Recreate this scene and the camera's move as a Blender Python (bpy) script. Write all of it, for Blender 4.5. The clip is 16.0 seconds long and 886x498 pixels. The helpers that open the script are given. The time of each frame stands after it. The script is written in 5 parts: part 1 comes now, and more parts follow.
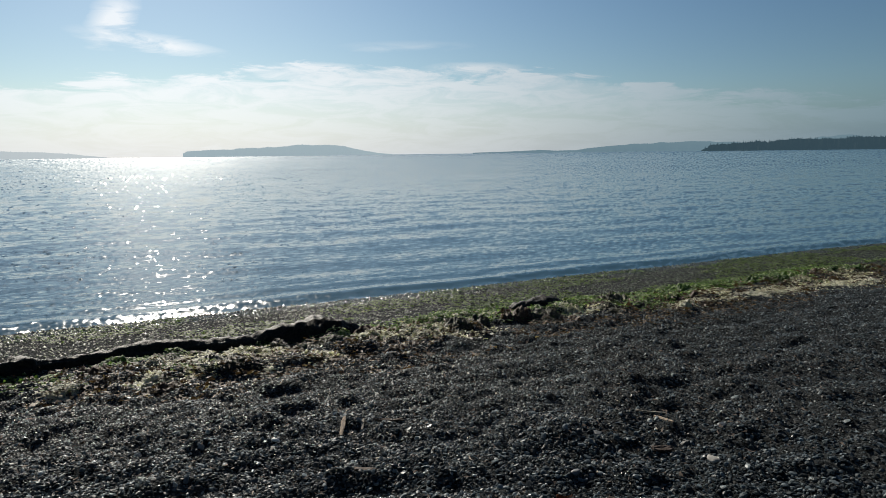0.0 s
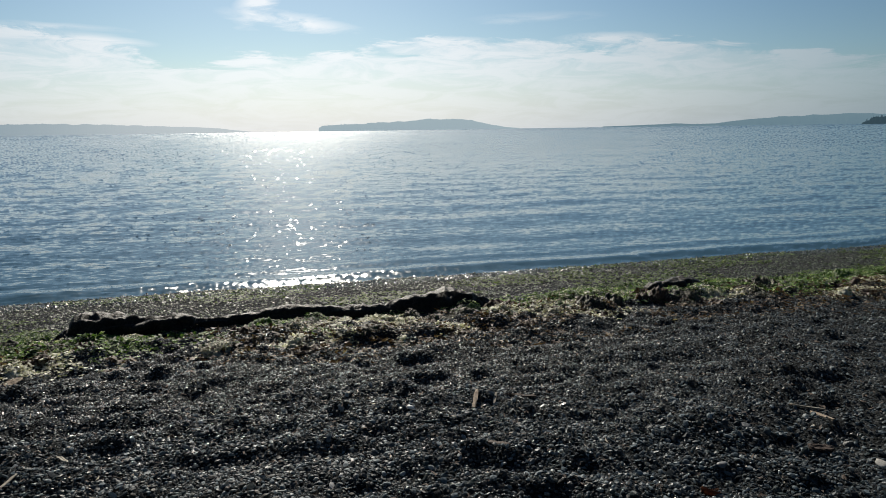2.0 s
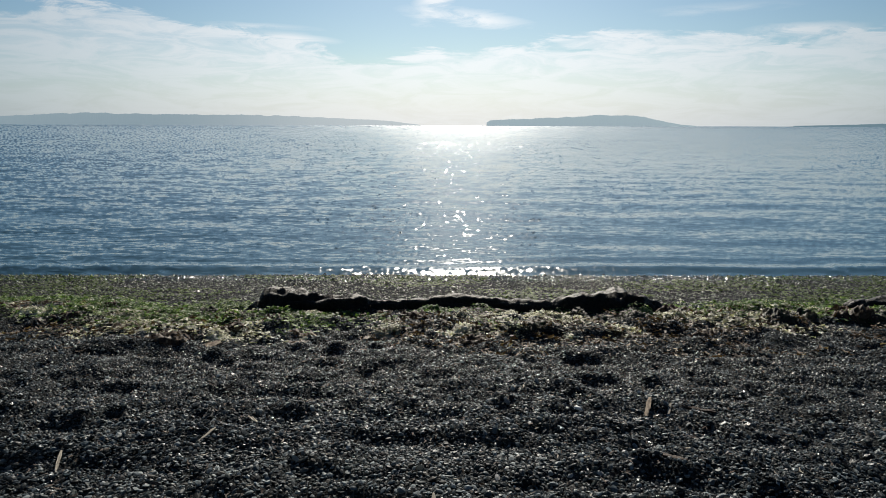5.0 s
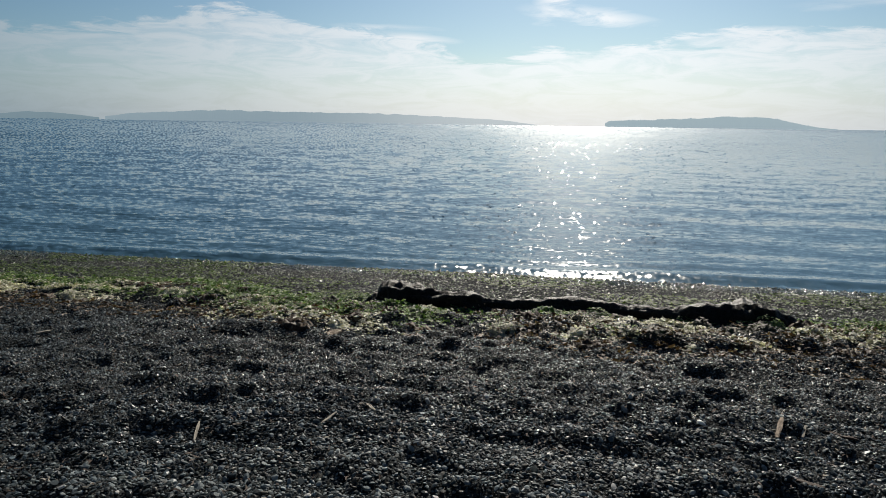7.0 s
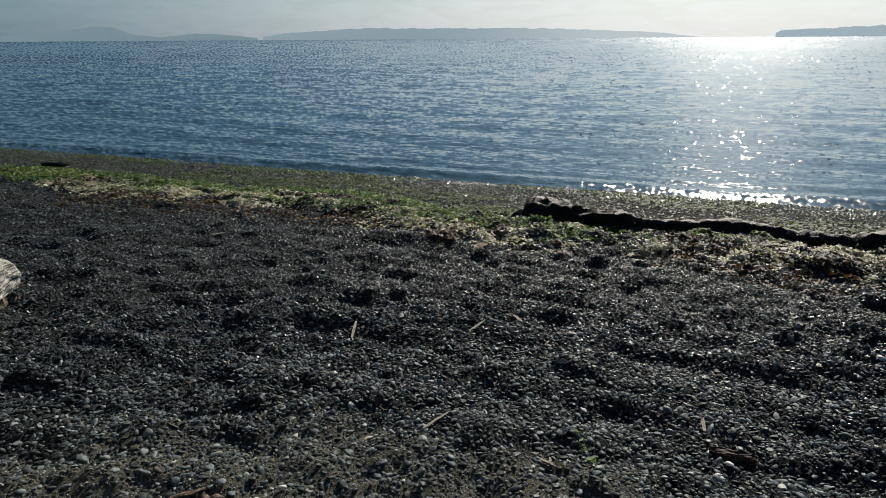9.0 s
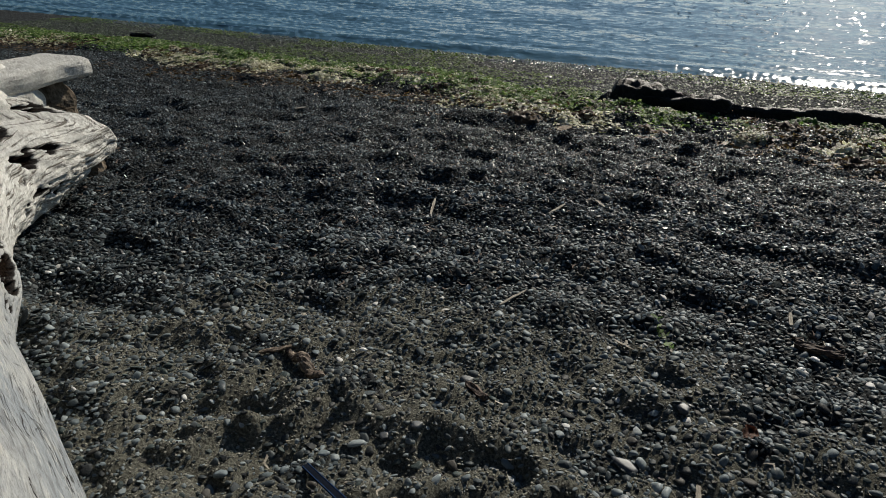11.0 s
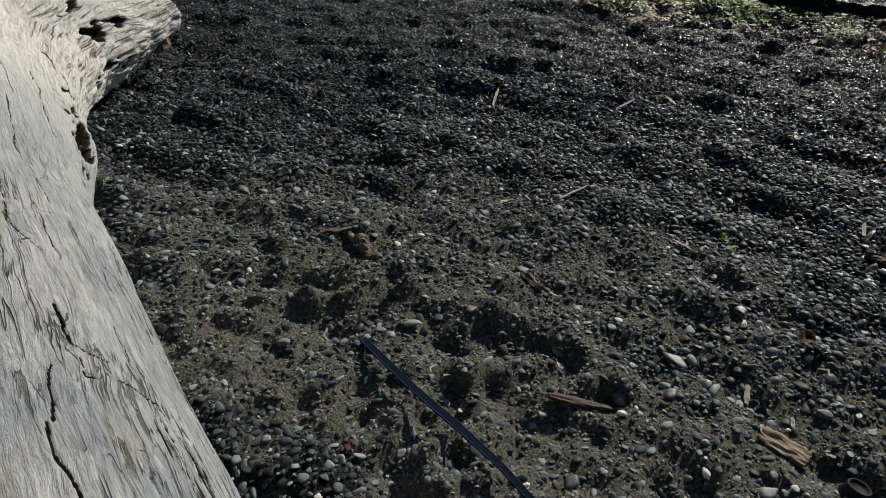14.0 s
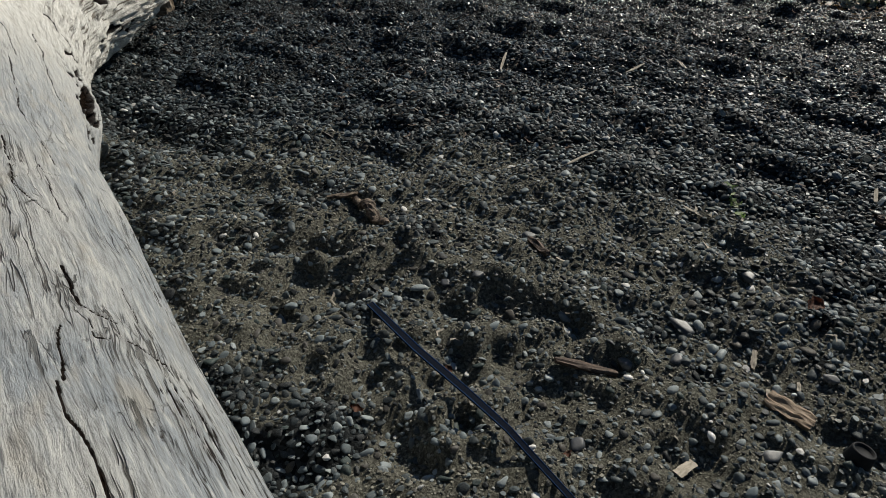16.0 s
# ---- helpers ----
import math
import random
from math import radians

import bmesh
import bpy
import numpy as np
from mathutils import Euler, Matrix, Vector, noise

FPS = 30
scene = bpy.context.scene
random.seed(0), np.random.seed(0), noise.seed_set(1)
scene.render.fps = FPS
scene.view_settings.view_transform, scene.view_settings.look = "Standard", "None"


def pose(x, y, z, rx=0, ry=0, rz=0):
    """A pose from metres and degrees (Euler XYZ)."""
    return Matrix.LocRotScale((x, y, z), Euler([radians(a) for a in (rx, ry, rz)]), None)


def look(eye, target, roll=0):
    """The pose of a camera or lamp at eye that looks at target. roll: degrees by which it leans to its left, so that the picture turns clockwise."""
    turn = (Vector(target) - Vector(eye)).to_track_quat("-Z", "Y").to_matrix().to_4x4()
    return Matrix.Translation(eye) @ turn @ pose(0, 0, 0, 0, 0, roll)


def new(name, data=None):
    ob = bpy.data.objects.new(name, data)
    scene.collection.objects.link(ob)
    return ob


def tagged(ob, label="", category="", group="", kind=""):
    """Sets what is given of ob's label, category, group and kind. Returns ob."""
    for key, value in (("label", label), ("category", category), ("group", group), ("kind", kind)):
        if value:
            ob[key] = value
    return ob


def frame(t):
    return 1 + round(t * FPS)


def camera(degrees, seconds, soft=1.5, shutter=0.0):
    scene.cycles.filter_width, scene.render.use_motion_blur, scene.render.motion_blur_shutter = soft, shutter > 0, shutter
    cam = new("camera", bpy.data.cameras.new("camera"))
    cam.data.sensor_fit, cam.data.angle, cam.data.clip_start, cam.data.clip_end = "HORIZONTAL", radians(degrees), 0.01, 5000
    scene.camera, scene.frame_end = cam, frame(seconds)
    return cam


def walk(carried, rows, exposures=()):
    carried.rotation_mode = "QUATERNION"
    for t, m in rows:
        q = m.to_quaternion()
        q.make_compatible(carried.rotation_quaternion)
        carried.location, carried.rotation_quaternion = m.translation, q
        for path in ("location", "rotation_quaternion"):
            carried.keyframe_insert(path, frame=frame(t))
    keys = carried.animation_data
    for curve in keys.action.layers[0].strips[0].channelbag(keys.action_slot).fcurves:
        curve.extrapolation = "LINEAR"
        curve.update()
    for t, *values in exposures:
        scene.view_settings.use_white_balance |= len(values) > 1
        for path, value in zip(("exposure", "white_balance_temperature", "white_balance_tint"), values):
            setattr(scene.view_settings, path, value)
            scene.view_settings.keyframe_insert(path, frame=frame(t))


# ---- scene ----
cam = camera(66.78, 16.0, soft=0.8)

# ---- camera ----
CAMERA_ROWS = [
    # seconds, x, y, z, pan to the left, tilt down, roll
    (0.0, 0.219, -0.134, 1.629, -24.86, 8.09, -0.72),
    (0.5, 0.211, -0.124, 1.637, -23.12, 8.36, -0.92),
    (1.0, 0.201, -0.112, 1.627, -20.90, 8.98, -0.97),
    (1.5, 0.176, -0.067, 1.611, -18.15, 9.72, -0.75),
    (2.0, 0.156, -0.056, 1.619, -14.16, 10.11, -0.83),
    (2.5, 0.145, -0.022, 1.621, -11.49, 10.52, -0.69),
    (3.0, 0.139, -0.011, 1.618, -8.66, 10.60, -0.83),
    (3.5, 0.123, 0.003, 1.604, -6.50, 10.63, -0.65),
    (6.0, 0.033, 0.013, 1.596, 4.34, 10.37, 0.59),
    (6.5, 0.021, 0.006, 1.595, 6.86, 10.46, 0.73),
    (7.0, 0.003, 0.005, 1.590, 9.19, 10.55, 0.82),
    (7.5, -0.017, 0.005, 1.582, 12.23, 11.20, 0.81),
    (8.0, -0.038, 0.005, 1.568, 15.54, 12.59, 0.47),
    (8.5, -0.059, 0.021, 1.545, 19.12, 15.20, -0.09),
    (9.0, -0.073, 0.031, 1.527, 21.36, 17.39, -0.38),
    (9.5, -0.096, 0.039, 1.508, 23.70, 19.78, -0.53),
    (10.0, -0.112, 0.045, 1.492, 25.34, 22.40, -0.45),
    (12.5, -0.116, 0.036, 1.454, 31.77, 32.34, -0.78),
    (13.0, -0.122, 0.030, 1.449, 32.06, 33.87, -0.38),
    (13.5, -0.125, 0.027, 1.444, 32.74, 35.03, -0.25),
    (14.0, -0.126, 0.024, 1.441, 33.67, 35.73, -0.34),
    (14.5, -0.127, 0.024, 1.437, 33.98, 36.70, -0.22),
    (15.0, -0.128, 0.024, 1.431, 34.18, 37.56, -0.32),
    (15.5, -0.125, 0.022, 1.432, 34.30, 38.09, -0.48),
    (16.0, -0.128, 0.023, 1.428, 34.37, 38.44, -0.66),
]
walk(cam, [(t, pose(x, y, z, 90 - tilt, 0, pan) @ pose(0, 0, 0, 0, 0, roll))
           for t, x, y, z, pan, tilt, roll in CAMERA_ROWS],
     exposures=[(0.0, 0.0), (16.0, 0.0)])

# ---- sky and sun ----
SUN_AZ, SUN_EL = 2.0, 30.5          # degrees from +y towards +x, and above the horizon


class Nodes:
    """Short notation for node trees."""

    def __init__(self, tree):
        self.tree = tree
        tree.nodes.clear()

    def add(self, kind, _out=0, **values):
        n = self.tree.nodes.new(kind)
        for key, v in values.items():
            if key.startswith("i_"):
                k = key[2:]
                sock = n.inputs[int(k)] if k.isdigit() else n.inputs[k.replace("_", " ")]
                self.put(sock, v)
            else:
                setattr(n, key, v)
        return n.outputs[_out] if isinstance(_out, (int, str)) and len(n.outputs) else n

    def put(self, sock, v):
        if isinstance(v, bpy.types.NodeSocket):
            self.tree.links.new(v, sock)
        else:
            sock.default_value = v

    def math(self, op, a, b=0.0, c=0.0, clamp=False):
        n = self.tree.nodes.new("ShaderNodeMath")
        n.operation, n.use_clamp = op, clamp
        for s, v in zip(n.inputs, (a, b, c)):
            self.put(s, v)
        return n.outputs[0]

    def step(self, v, lo, hi, smooth=True):
        n = self.tree.nodes.new("ShaderNodeMapRange")
        n.interpolation_type = "SMOOTHSTEP" if smooth else "LINEAR"
        self.put(n.inputs[0], v), self.put(n.inputs[1], lo), self.put(n.inputs[2], hi)
        return n.outputs[0]

    def mix(self, f, a, b, blend="MIX"):
        n = self.tree.nodes.new("ShaderNodeMix")
        n.data_type, n.blend_type = "RGBA", blend
        self.put(n.inputs[0], f), self.put(n.inputs[6], a), self.put(n.inputs[7], b)
        return n.outputs[2]

    def ramp(self, f, stops, mode="LINEAR"):
        n = self.tree.nodes.new("ShaderNodeValToRGB")
        n.color_ramp.interpolation = mode
        els = n.color_ramp.elements
        while len(els) < len(stops):
            els.new(0.5)
        for e, (p, c) in zip(els, stops):
            e.position, e.color = p, (*c, 1) if len(c) == 3 else c
        self.put(n.inputs[0], f)
        return n.outputs[0]

    def noise(self, vec, scale, detail=4.0, rough=0.55, dist=0.0):
        n = self.tree.nodes.new("ShaderNodeTexNoise")
        self.put(n.inputs["Vector"], vec)
        for k, v in (("Scale", scale), ("Detail", detail), ("Roughness", rough), ("Distortion", dist)):
            n.inputs[k].default_value = v
        return n.outputs[0]

    def scaled(self, vec, s, rot=(0, 0, 0)):
        n = self.tree.nodes.new("ShaderNodeMapping")
        self.put(n.inputs[0], vec)
        n.inputs["Scale"].default_value, n.inputs["Rotation"].default_value = s, rot
        return n.outputs[0]

    def bump(self, height, strength, dist, normal=None):
        n = self.tree.nodes.new("ShaderNodeBump")
        self.put(n.inputs["Strength"], strength), self.put(n.inputs["Distance"], dist)
        self.put(n.inputs["Height"], height)
        if normal is not None:
            self.put(n.inputs["Normal"], normal)
        return n.outputs[0]


world = bpy.data.worlds.new("sky")
scene.world = world
world.use_nodes = True
w = Nodes(world.node_tree)
sky = w.add("ShaderNodeTexSky", sky_type="NISHITA", sun_disc=False, sun_elevation=radians(SUN_EL),
            sun_rotation=radians(SUN_AZ), air_density=1.0, dust_density=0.25, ozone_density=1.4)
way = w.add("ShaderNodeTexCoord", "Generated")
sep = w.tree.nodes.new("ShaderNodeSeparateXYZ")
w.put(sep.inputs[0], way)
az = w.math("MULTIPLY", w.math("ARCTAN2", sep.outputs[0], sep.outputs[1]), 57.2958)
el = w.math("MULTIPLY", w.math("ARCSINE", sep.outputs[2]), 57.2958)
flat = w.tree.nodes.new("ShaderNodeCombineXYZ")
w.put(flat.inputs[0], az), w.put(flat.inputs[1], el)
stream = w.scaled(flat.outputs[0], (0.085, 0.48, 1.0), (0, 0, radians(-3)))
puff = w.noise(stream, 1.0, 7, 0.62, 0.7)
wisp = w.noise(w.scaled(flat.outputs[0], (0.20, 0.95, 1.0), (0, 0, radians(5))), 1.0, 8, 0.66, 0.9)
# the cloud bank's upper edge, in degrees / 10, from azimuth -60 to 60
edge = w.ramp(w.math("ADD", w.math("DIVIDE", az, 120.0), 0.5),
              [(0.0, (0.55,) * 3), (0.14, (0.62,) * 3), (0.28, (0.86,) * 3), (0.37, (0.74,) * 3), (0.44, (0.52,) * 3),
               (0.50, (0.60,) * 3), (0.58, (0.68,) * 3), (0.78, (0.68,) * 3), (0.84, (0.50,) * 3), (1.0, (0.36,) * 3)])
top = w.math("ADD", w.math("MULTIPLY", edge, 10.0), w.math("MULTIPLY", w.math("SUBTRACT", puff, 0.5), 6.0))
depth = w.math("SUBTRACT", top, el)
rim = w.math("ADD", depth, w.math("MULTIPLY", w.math("SUBTRACT", wisp, 0.5), 3.6))
bank = w.math("MULTIPLY", w.step(rim, -0.2, 0.7), w.math("ADD", 0.48, w.math("MULTIPLY", w.step(wisp, 0.36, 0.60), 0.52)))


def streak(a0, e0, half, thick, slant=0.0, gain=1.0):
    """A wisp of cloud round azimuth a0 and height e0, in degrees."""
    da = w.math("DIVIDE", w.math("SUBTRACT", az, a0), half)
    de = w.math("SUBTRACT", w.math("SUBTRACT", el, e0), w.math("MULTIPLY", w.math("SUBTRACT", az, a0), slant))
    de = w.math("DIVIDE", w.math("ADD", de, w.math("MULTIPLY", w.math("SUBTRACT", wisp, 0.5), 1.2 * thick + 0.3)), thick)
    r2 = w.math("ADD", w.math("MULTIPLY", da, da), w.math("MULTIPLY", de, de))
    v = w.math("SUBTRACT", 1.0, w.math("SQRT", r2), clamp=True)
    return w.math("MULTIPLY", w.math("MULTIPLY", v, w.step(wisp, 0.25, 0.65)), gain, clamp=True)


clouds = bank
for spec in ((14.6, 7.05, 4.2, 0.45, 0.0, 1.8), (27.5, 6.9, 4.5, 0.6, 0.0, 1.8), (34.5, 6.0, 4.0, 0.4, 0.0, 1.2),
             (2.2, 8.6, 6.0, 0.8, -0.1, 1.5), (-0.3, 10.2, 2.2, 2.2, 0.6, 1.5), (-12.0, 6.9, 4.5, 0.45, -0.06, 1.3),
             (-14.0, 7.6, 5.0, 0.3, -0.02, 1.0), (47.0, 3.9, 2.0, 0.3, 0.0, 1.2), (22.0, 8.7, 6.0, 0.5, 0.0, 0.5)):
    clouds = w.math("MAXIMUM", clouds, streak(*spec))
haze = w.step(el, 6.0, -0.5)
near_sun = w.step(w.math("ABSOLUTE", w.math("SUBTRACT", az, SUN_AZ)), 63.0, 0.0)
white = w.mix(near_sun, (1.5, 2.6, 3.5, 1), (10.2, 10.6, 10.9, 1))
bright = w.mix(near_sun, (2.9, 4.2, 5.1, 1), (13.9, 14.2, 14.5, 1))
blue = w.mix(1.0, sky, (0.88, 0.995, 1.055, 1), "MULTIPLY")
blue = w.mix(w.math("SUBTRACT", 1.0, near_sun), blue, (0.52, 0.60, 0.66, 1), "MULTIPLY")
inland = w.step(w.math("ABSOLUTE", w.math("SUBTRACT", az, SUN_AZ)), 68.0, 115.0)
blue = w.mix(w.math("MULTIPLY", inland, 0.55), blue, (0.0, 0.0, 0.0, 1))
lit = w.mix(w.math("MULTIPLY", haze, 0.9), blue, white)
lit = w.mix(w.math("MULTIPLY", clouds, w.math("SUBTRACT", 0.8, w.math("MULTIPLY", haze, 0.45))), lit, bright)
out = w.add("ShaderNodeBackground", i_Color=lit, i_Strength=0.070)
w.add("ShaderNodeOutputWorld", i_Surface=out)

sun = new("sun", bpy.data.lights.new("sun", "SUN"))
sun.data.energy, sun.data.angle, sun.data.color = 4.9, radians(0.53), (1.0, 0.93, 0.81)
to_sun = Vector((math.sin(radians(SUN_AZ)) * math.cos(radians(SUN_EL)),
                 math.cos(radians(SUN_AZ)) * math.cos(radians(SUN_EL)), math.sin(radians(SUN_EL))))
sun.matrix_world = look(to_sun * 50, (0, 0, 0))


# ---- materials ----
def material(name):
    m = bpy.data.materials.new(name)
    m.use_nodes = True
    return m, Nodes(m.node_tree)


def finish(n, **inputs):
    shader = n.add("ShaderNodeBsdfPrincipled", **inputs)
    n.add("ShaderNodeOutputMaterial", i_Surface=shader)


def pebble_material(name, tones, rough, spec=0.3):
    m, n = material(name)
    pos = n.add("ShaderNodeTexCoord", "Object")
    pick = n.add("ShaderNodeNewGeometry", "Random Per Island")
    tone = n.ramp(pick, tones, "CONSTANT")
    speck = n.noise(pos, 420, 3, 0.7)
    film = n.noise(pos, 60, 4, 0.6)
    col = n.mix(n.step(speck, 0.35, 0.75), tone, n.mix(0.25, tone, (0.22, 0.23, 0.23, 1)))
    col = n.mix(n.math("MULTIPLY", n.step(film, 0.45, 0.75), 0.45), col, (0.045, 0.042, 0.038, 1))
    gloss = n.math("ADD", rough, n.math("MULTIPLY", n.math("SUBTRACT", n.math("FRACT", n.math("MULTIPLY", pick, 37.0)), 0.5), 0.30))
    finish(n, i_Base_Color=col, i_Roughness=n.math("ADD", gloss, n.math("MULTIPLY", n.math("SUBTRACT", film, 0.5), 0.2)),
           i_Specular_IOR_Level=spec, i_Normal=n.bump(speck, 0.35, 0.002))
    return m


DRY = [(0.0, (0.032, 0.039, 0.041)), (0.18, (0.060, 0.071, 0.074)), (0.34, (0.014, 0.016, 0.017)), (0.47, (0.108, 0.123, 0.126)),
       (0.60, (0.074, 0.063, 0.052)), (0.66, (0.042, 0.056, 0.051)), (0.75, (0.178, 0.198, 0.202)), (0.88, (0.30, 0.315, 0.31)), (0.97, (0.56, 0.55, 0.52))]
WET = [(0.0, (0.036, 0.042, 0.033)), (0.22, (0.070, 0.078, 0.062)), (0.42, (0.045, 0.060, 0.030)), (0.60, (0.105, 0.112, 0.094)),
       (0.72, (0.058, 0.084, 0.030)), (0.90, (0.20, 0.20, 0.175))]
# far pebbles darkened, standing in for shaded sides at a grazing view
M_PEBBLE = pebble_material("dry_pebble", [(p, (0.53 * c[0], 0.60 * c[1], 0.635 * c[2])) for p, c in DRY], 0.30, 0.085)
# lighter copy of the same tones for near pebbles, whose tops are seen lit
M_PEBBLE_LIT = pebble_material("lit_pebble", [(p, (0.86 * c[0], 0.93 * c[1], 0.95 * c[2])) for p, c in DRY[:-1]] + [(0.988, (0.58, 0.57, 0.54))], 0.46, 0.11)
M_WET = pebble_material("damp_pebble", [(p, (0.80 * c[0], 0.94 * c[1], 0.76 * c[2])) for p, c in WET], 0.50, 0.14)
M_SOAKED = pebble_material("soaked_pebble", WET, 0.10, 0.9)

M_GROUND, n = material("beach_grit")
pos = n.add("ShaderNodeTexCoord", "Object")
cell = n.tree.nodes.new("ShaderNodeTexVoronoi")
n.put(cell.inputs["Vector"], pos), n.put(cell.inputs["Scale"], 62.0)
sand = n.noise(pos, 900, 3, 0.7)
patch = n.noise(pos, 14, 4, 0.6)
grit = n.ramp(cell.outputs["Color"], [(0.15, (0.006, 0.007, 0.007)), (0.5, (0.022, 0.025, 0.026)), (0.75, (0.055, 0.060, 0.061)), (0.95, (0.12, 0.125, 0.122))])
soil = n.mix(n.step(sand, 0.3, 0.7), (0.108, 0.107, 0.086, 1), (0.248, 0.245, 0.198, 1))
spread_ = n.add("ShaderNodeAttribute", "Fac", attribute_name="sand")
inner = n.step(n.math("ADD", spread_, n.math("MULTIPLY", n.math("SUBTRACT", patch, 0.5), 0.4)), 0.15, 0.42)
lumps = n.noise(pos, 110, 4, 0.7)
col = n.mix(inner, grit, n.mix(n.step(lumps, 0.62, 0.40), soil, (0.070, 0.067, 0.055, 1)))
h = n.math("ADD", n.math("MULTIPLY", cell.outputs["Distance"], n.math("ADD", -0.9, n.math("MULTIPLY", inner, 0.8))),
           n.math("ADD", n.math("MULTIPLY", sand, 0.25), n.math("MULTIPLY", lumps, 0.9)))
finish(n, i_Base_Color=col, i_Roughness=0.95, i_Specular_IOR_Level=0.06, i_Normal=n.bump(h, 1.0, 0.014))

M_WATER, n = material("sea_water")
# ripples: small slopes on the sheet; their cells widen and their unseen rest turns to gloss with distance
place = n.add("ShaderNodeAttribute", "Vector", attribute_name="ripple")
chop = n.add("ShaderNodeAttribute", "Vector", attribute_name="chop")
up = n.add("ShaderNodeNewGeometry", "Normal")


def slopes(scale, detail, dist=0.0):
    t = n.add("ShaderNodeTexNoise", 1, i_Vector=n.scaled(place, scale), i_Scale=1.0, i_Detail=detail, i_Roughness=0.5, i_Distortion=dist)
    return n.add("ShaderNodeVectorMath", operation="SUBTRACT", i_0=t, i_1=(0.5, 0.5, 0.5))


def split(v):
    t = n.tree.nodes.new("ShaderNodeSeparateXYZ")
    n.put(t.inputs[0], v)
    return t.outputs


shore = split(n.add("ShaderNodeAttribute", "Vector", attribute_name="shore"))     # how far, the most lean seaward, ripple strength by azimuth
part_of = split(chop)                                                             # sideways, shoreward, gloss
wavelet, furrow = split(slopes((0.42, 4.8, 1.0), 3.0, 0.3)), split(slopes((1.15, 11.5, 1.0), 2.0, 0.3))
facet, speck = split(slopes((2.6, 4.4, 1.0), 0.6)), split(slopes((6.0, 11.5, 1.0), 0.6))
calm = n.noise(n.scaled(place, (0.045, 0.9, 1.0)), 1.0, 3, 0.5)
ripple_gain = n.math("MULTIPLY", n.math("ADD", 0.45, n.math("MULTIPLY", calm, 1.1)), shore[2])


def grow(a, b):
    return n.math("ADD", n.math("MULTIPLY", a, n.math("SUBTRACT", 1.0, shore[0])), n.math("MULTIPLY", b, shore[0]))


crest = n.math("MULTIPLY", n.math("MAXIMUM", grow(facet[1], speck[1]), 0.0), 3.3)
crest = n.math("MULTIPLY", n.math("POWER", crest, 3.0), part_of[1])
roll = n.math("MULTIPLY", n.math("ADD", n.math("MULTIPLY", wavelet[1], 0.30), n.math("MULTIPLY", furrow[1], 0.40)), n.math("SUBTRACT", 1.0, n.math("MULTIPLY", shore[0], 0.78)))
# extra lean to the camera where strength exceeds 1.1, darkening the left water
facing = n.math("ADD", 0.02, n.math("MULTIPLY", n.math("MAXIMUM", n.math("SUBTRACT", shore[2], 1.1), 0.0), 0.11))
toward = n.math("MULTIPLY", n.math("SUBTRACT", n.math("SUBTRACT", roll, crest), facing), ripple_gain)
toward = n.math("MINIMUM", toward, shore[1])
aside = n.math("MULTIPLY", n.math("ADD", grow(facet[0], speck[0]), n.math("MULTIPLY", wavelet[0], 0.3)), n.math("MULTIPLY", part_of[0], ripple_gain))
lean_ = n.add("ShaderNodeVectorMath", operation="NORMALIZE", i_0=n.add("ShaderNodeVectorMath", operation="ADD", i_0=up,
              i_1=n.add("ShaderNodeCombineXYZ", i_0=aside, i_1=toward, i_2=0.0)))
finish(n, i_Base_Color=(0.050, 0.112, 0.152, 1), i_Roughness=part_of[2], i_IOR=1.333, i_Normal=lean_)


def wood_material(name, dark, mid, pale, along=(1, 1, 1), depth=0.006, rough=0.8):
    m, n = material(name)
    pos = n.add("ShaderNodeTexCoord", "Object")
    fibre = n.noise(n.scaled(pos, along), 1.0, 7, 0.65, 0.6)
    blotch = n.noise(pos, 3.2, 4, 0.6)
    spots = n.noise(pos, 45, 4, 0.7)
    col = n.ramp(fibre, [(0.28, dark), (0.46, mid), (0.68, pale)])
    col = n.mix(n.math("MULTIPLY", n.step(blotch, 0.4, 0.75), 0.55), col, (*[0.8 * c for c in mid], 1))
    col = n.mix(n.math("MULTIPLY", n.step(spots, 0.6, 0.8), 0.5), col, (*dark, 1))
    finish(n, i_Base_Color=col, i_Roughness=rough, i_Normal=n.bump(n.math("ADD", fibre, n.math("MULTIPLY", spots, 0.3)), 0.8, depth))
    return m


def plain_material(name, a, b, scale=30, rough=0.7, bump=0.3, depth=0.004, spec=0.5, through_light=0.0):
    m, n = material(name)
    pos = n.add("ShaderNodeTexCoord", "Object")
    v = n.noise(pos, scale, 5, 0.6, 0.3)
    col = n.mix(n.step(v, 0.32, 0.68), (*a, 1), (*b, 1))
    nb = n.bump(v, bump, depth)
    shader = n.add("ShaderNodeBsdfPrincipled", i_Base_Color=col, i_Roughness=rough, i_Specular_IOR_Level=spec, i_Normal=nb)
    if through_light:
        thin = n.add("ShaderNodeBsdfTranslucent", i_Color=n.mix(1.0, col, (1.6, 1.7, 1.0, 1), "MULTIPLY"), i_Normal=nb)
        shader = n.add("ShaderNodeMixShader", i_0=through_light, i_1=shader, i_2=thin)
    n.add("ShaderNodeOutputMaterial", i_Surface=shader)
    return m



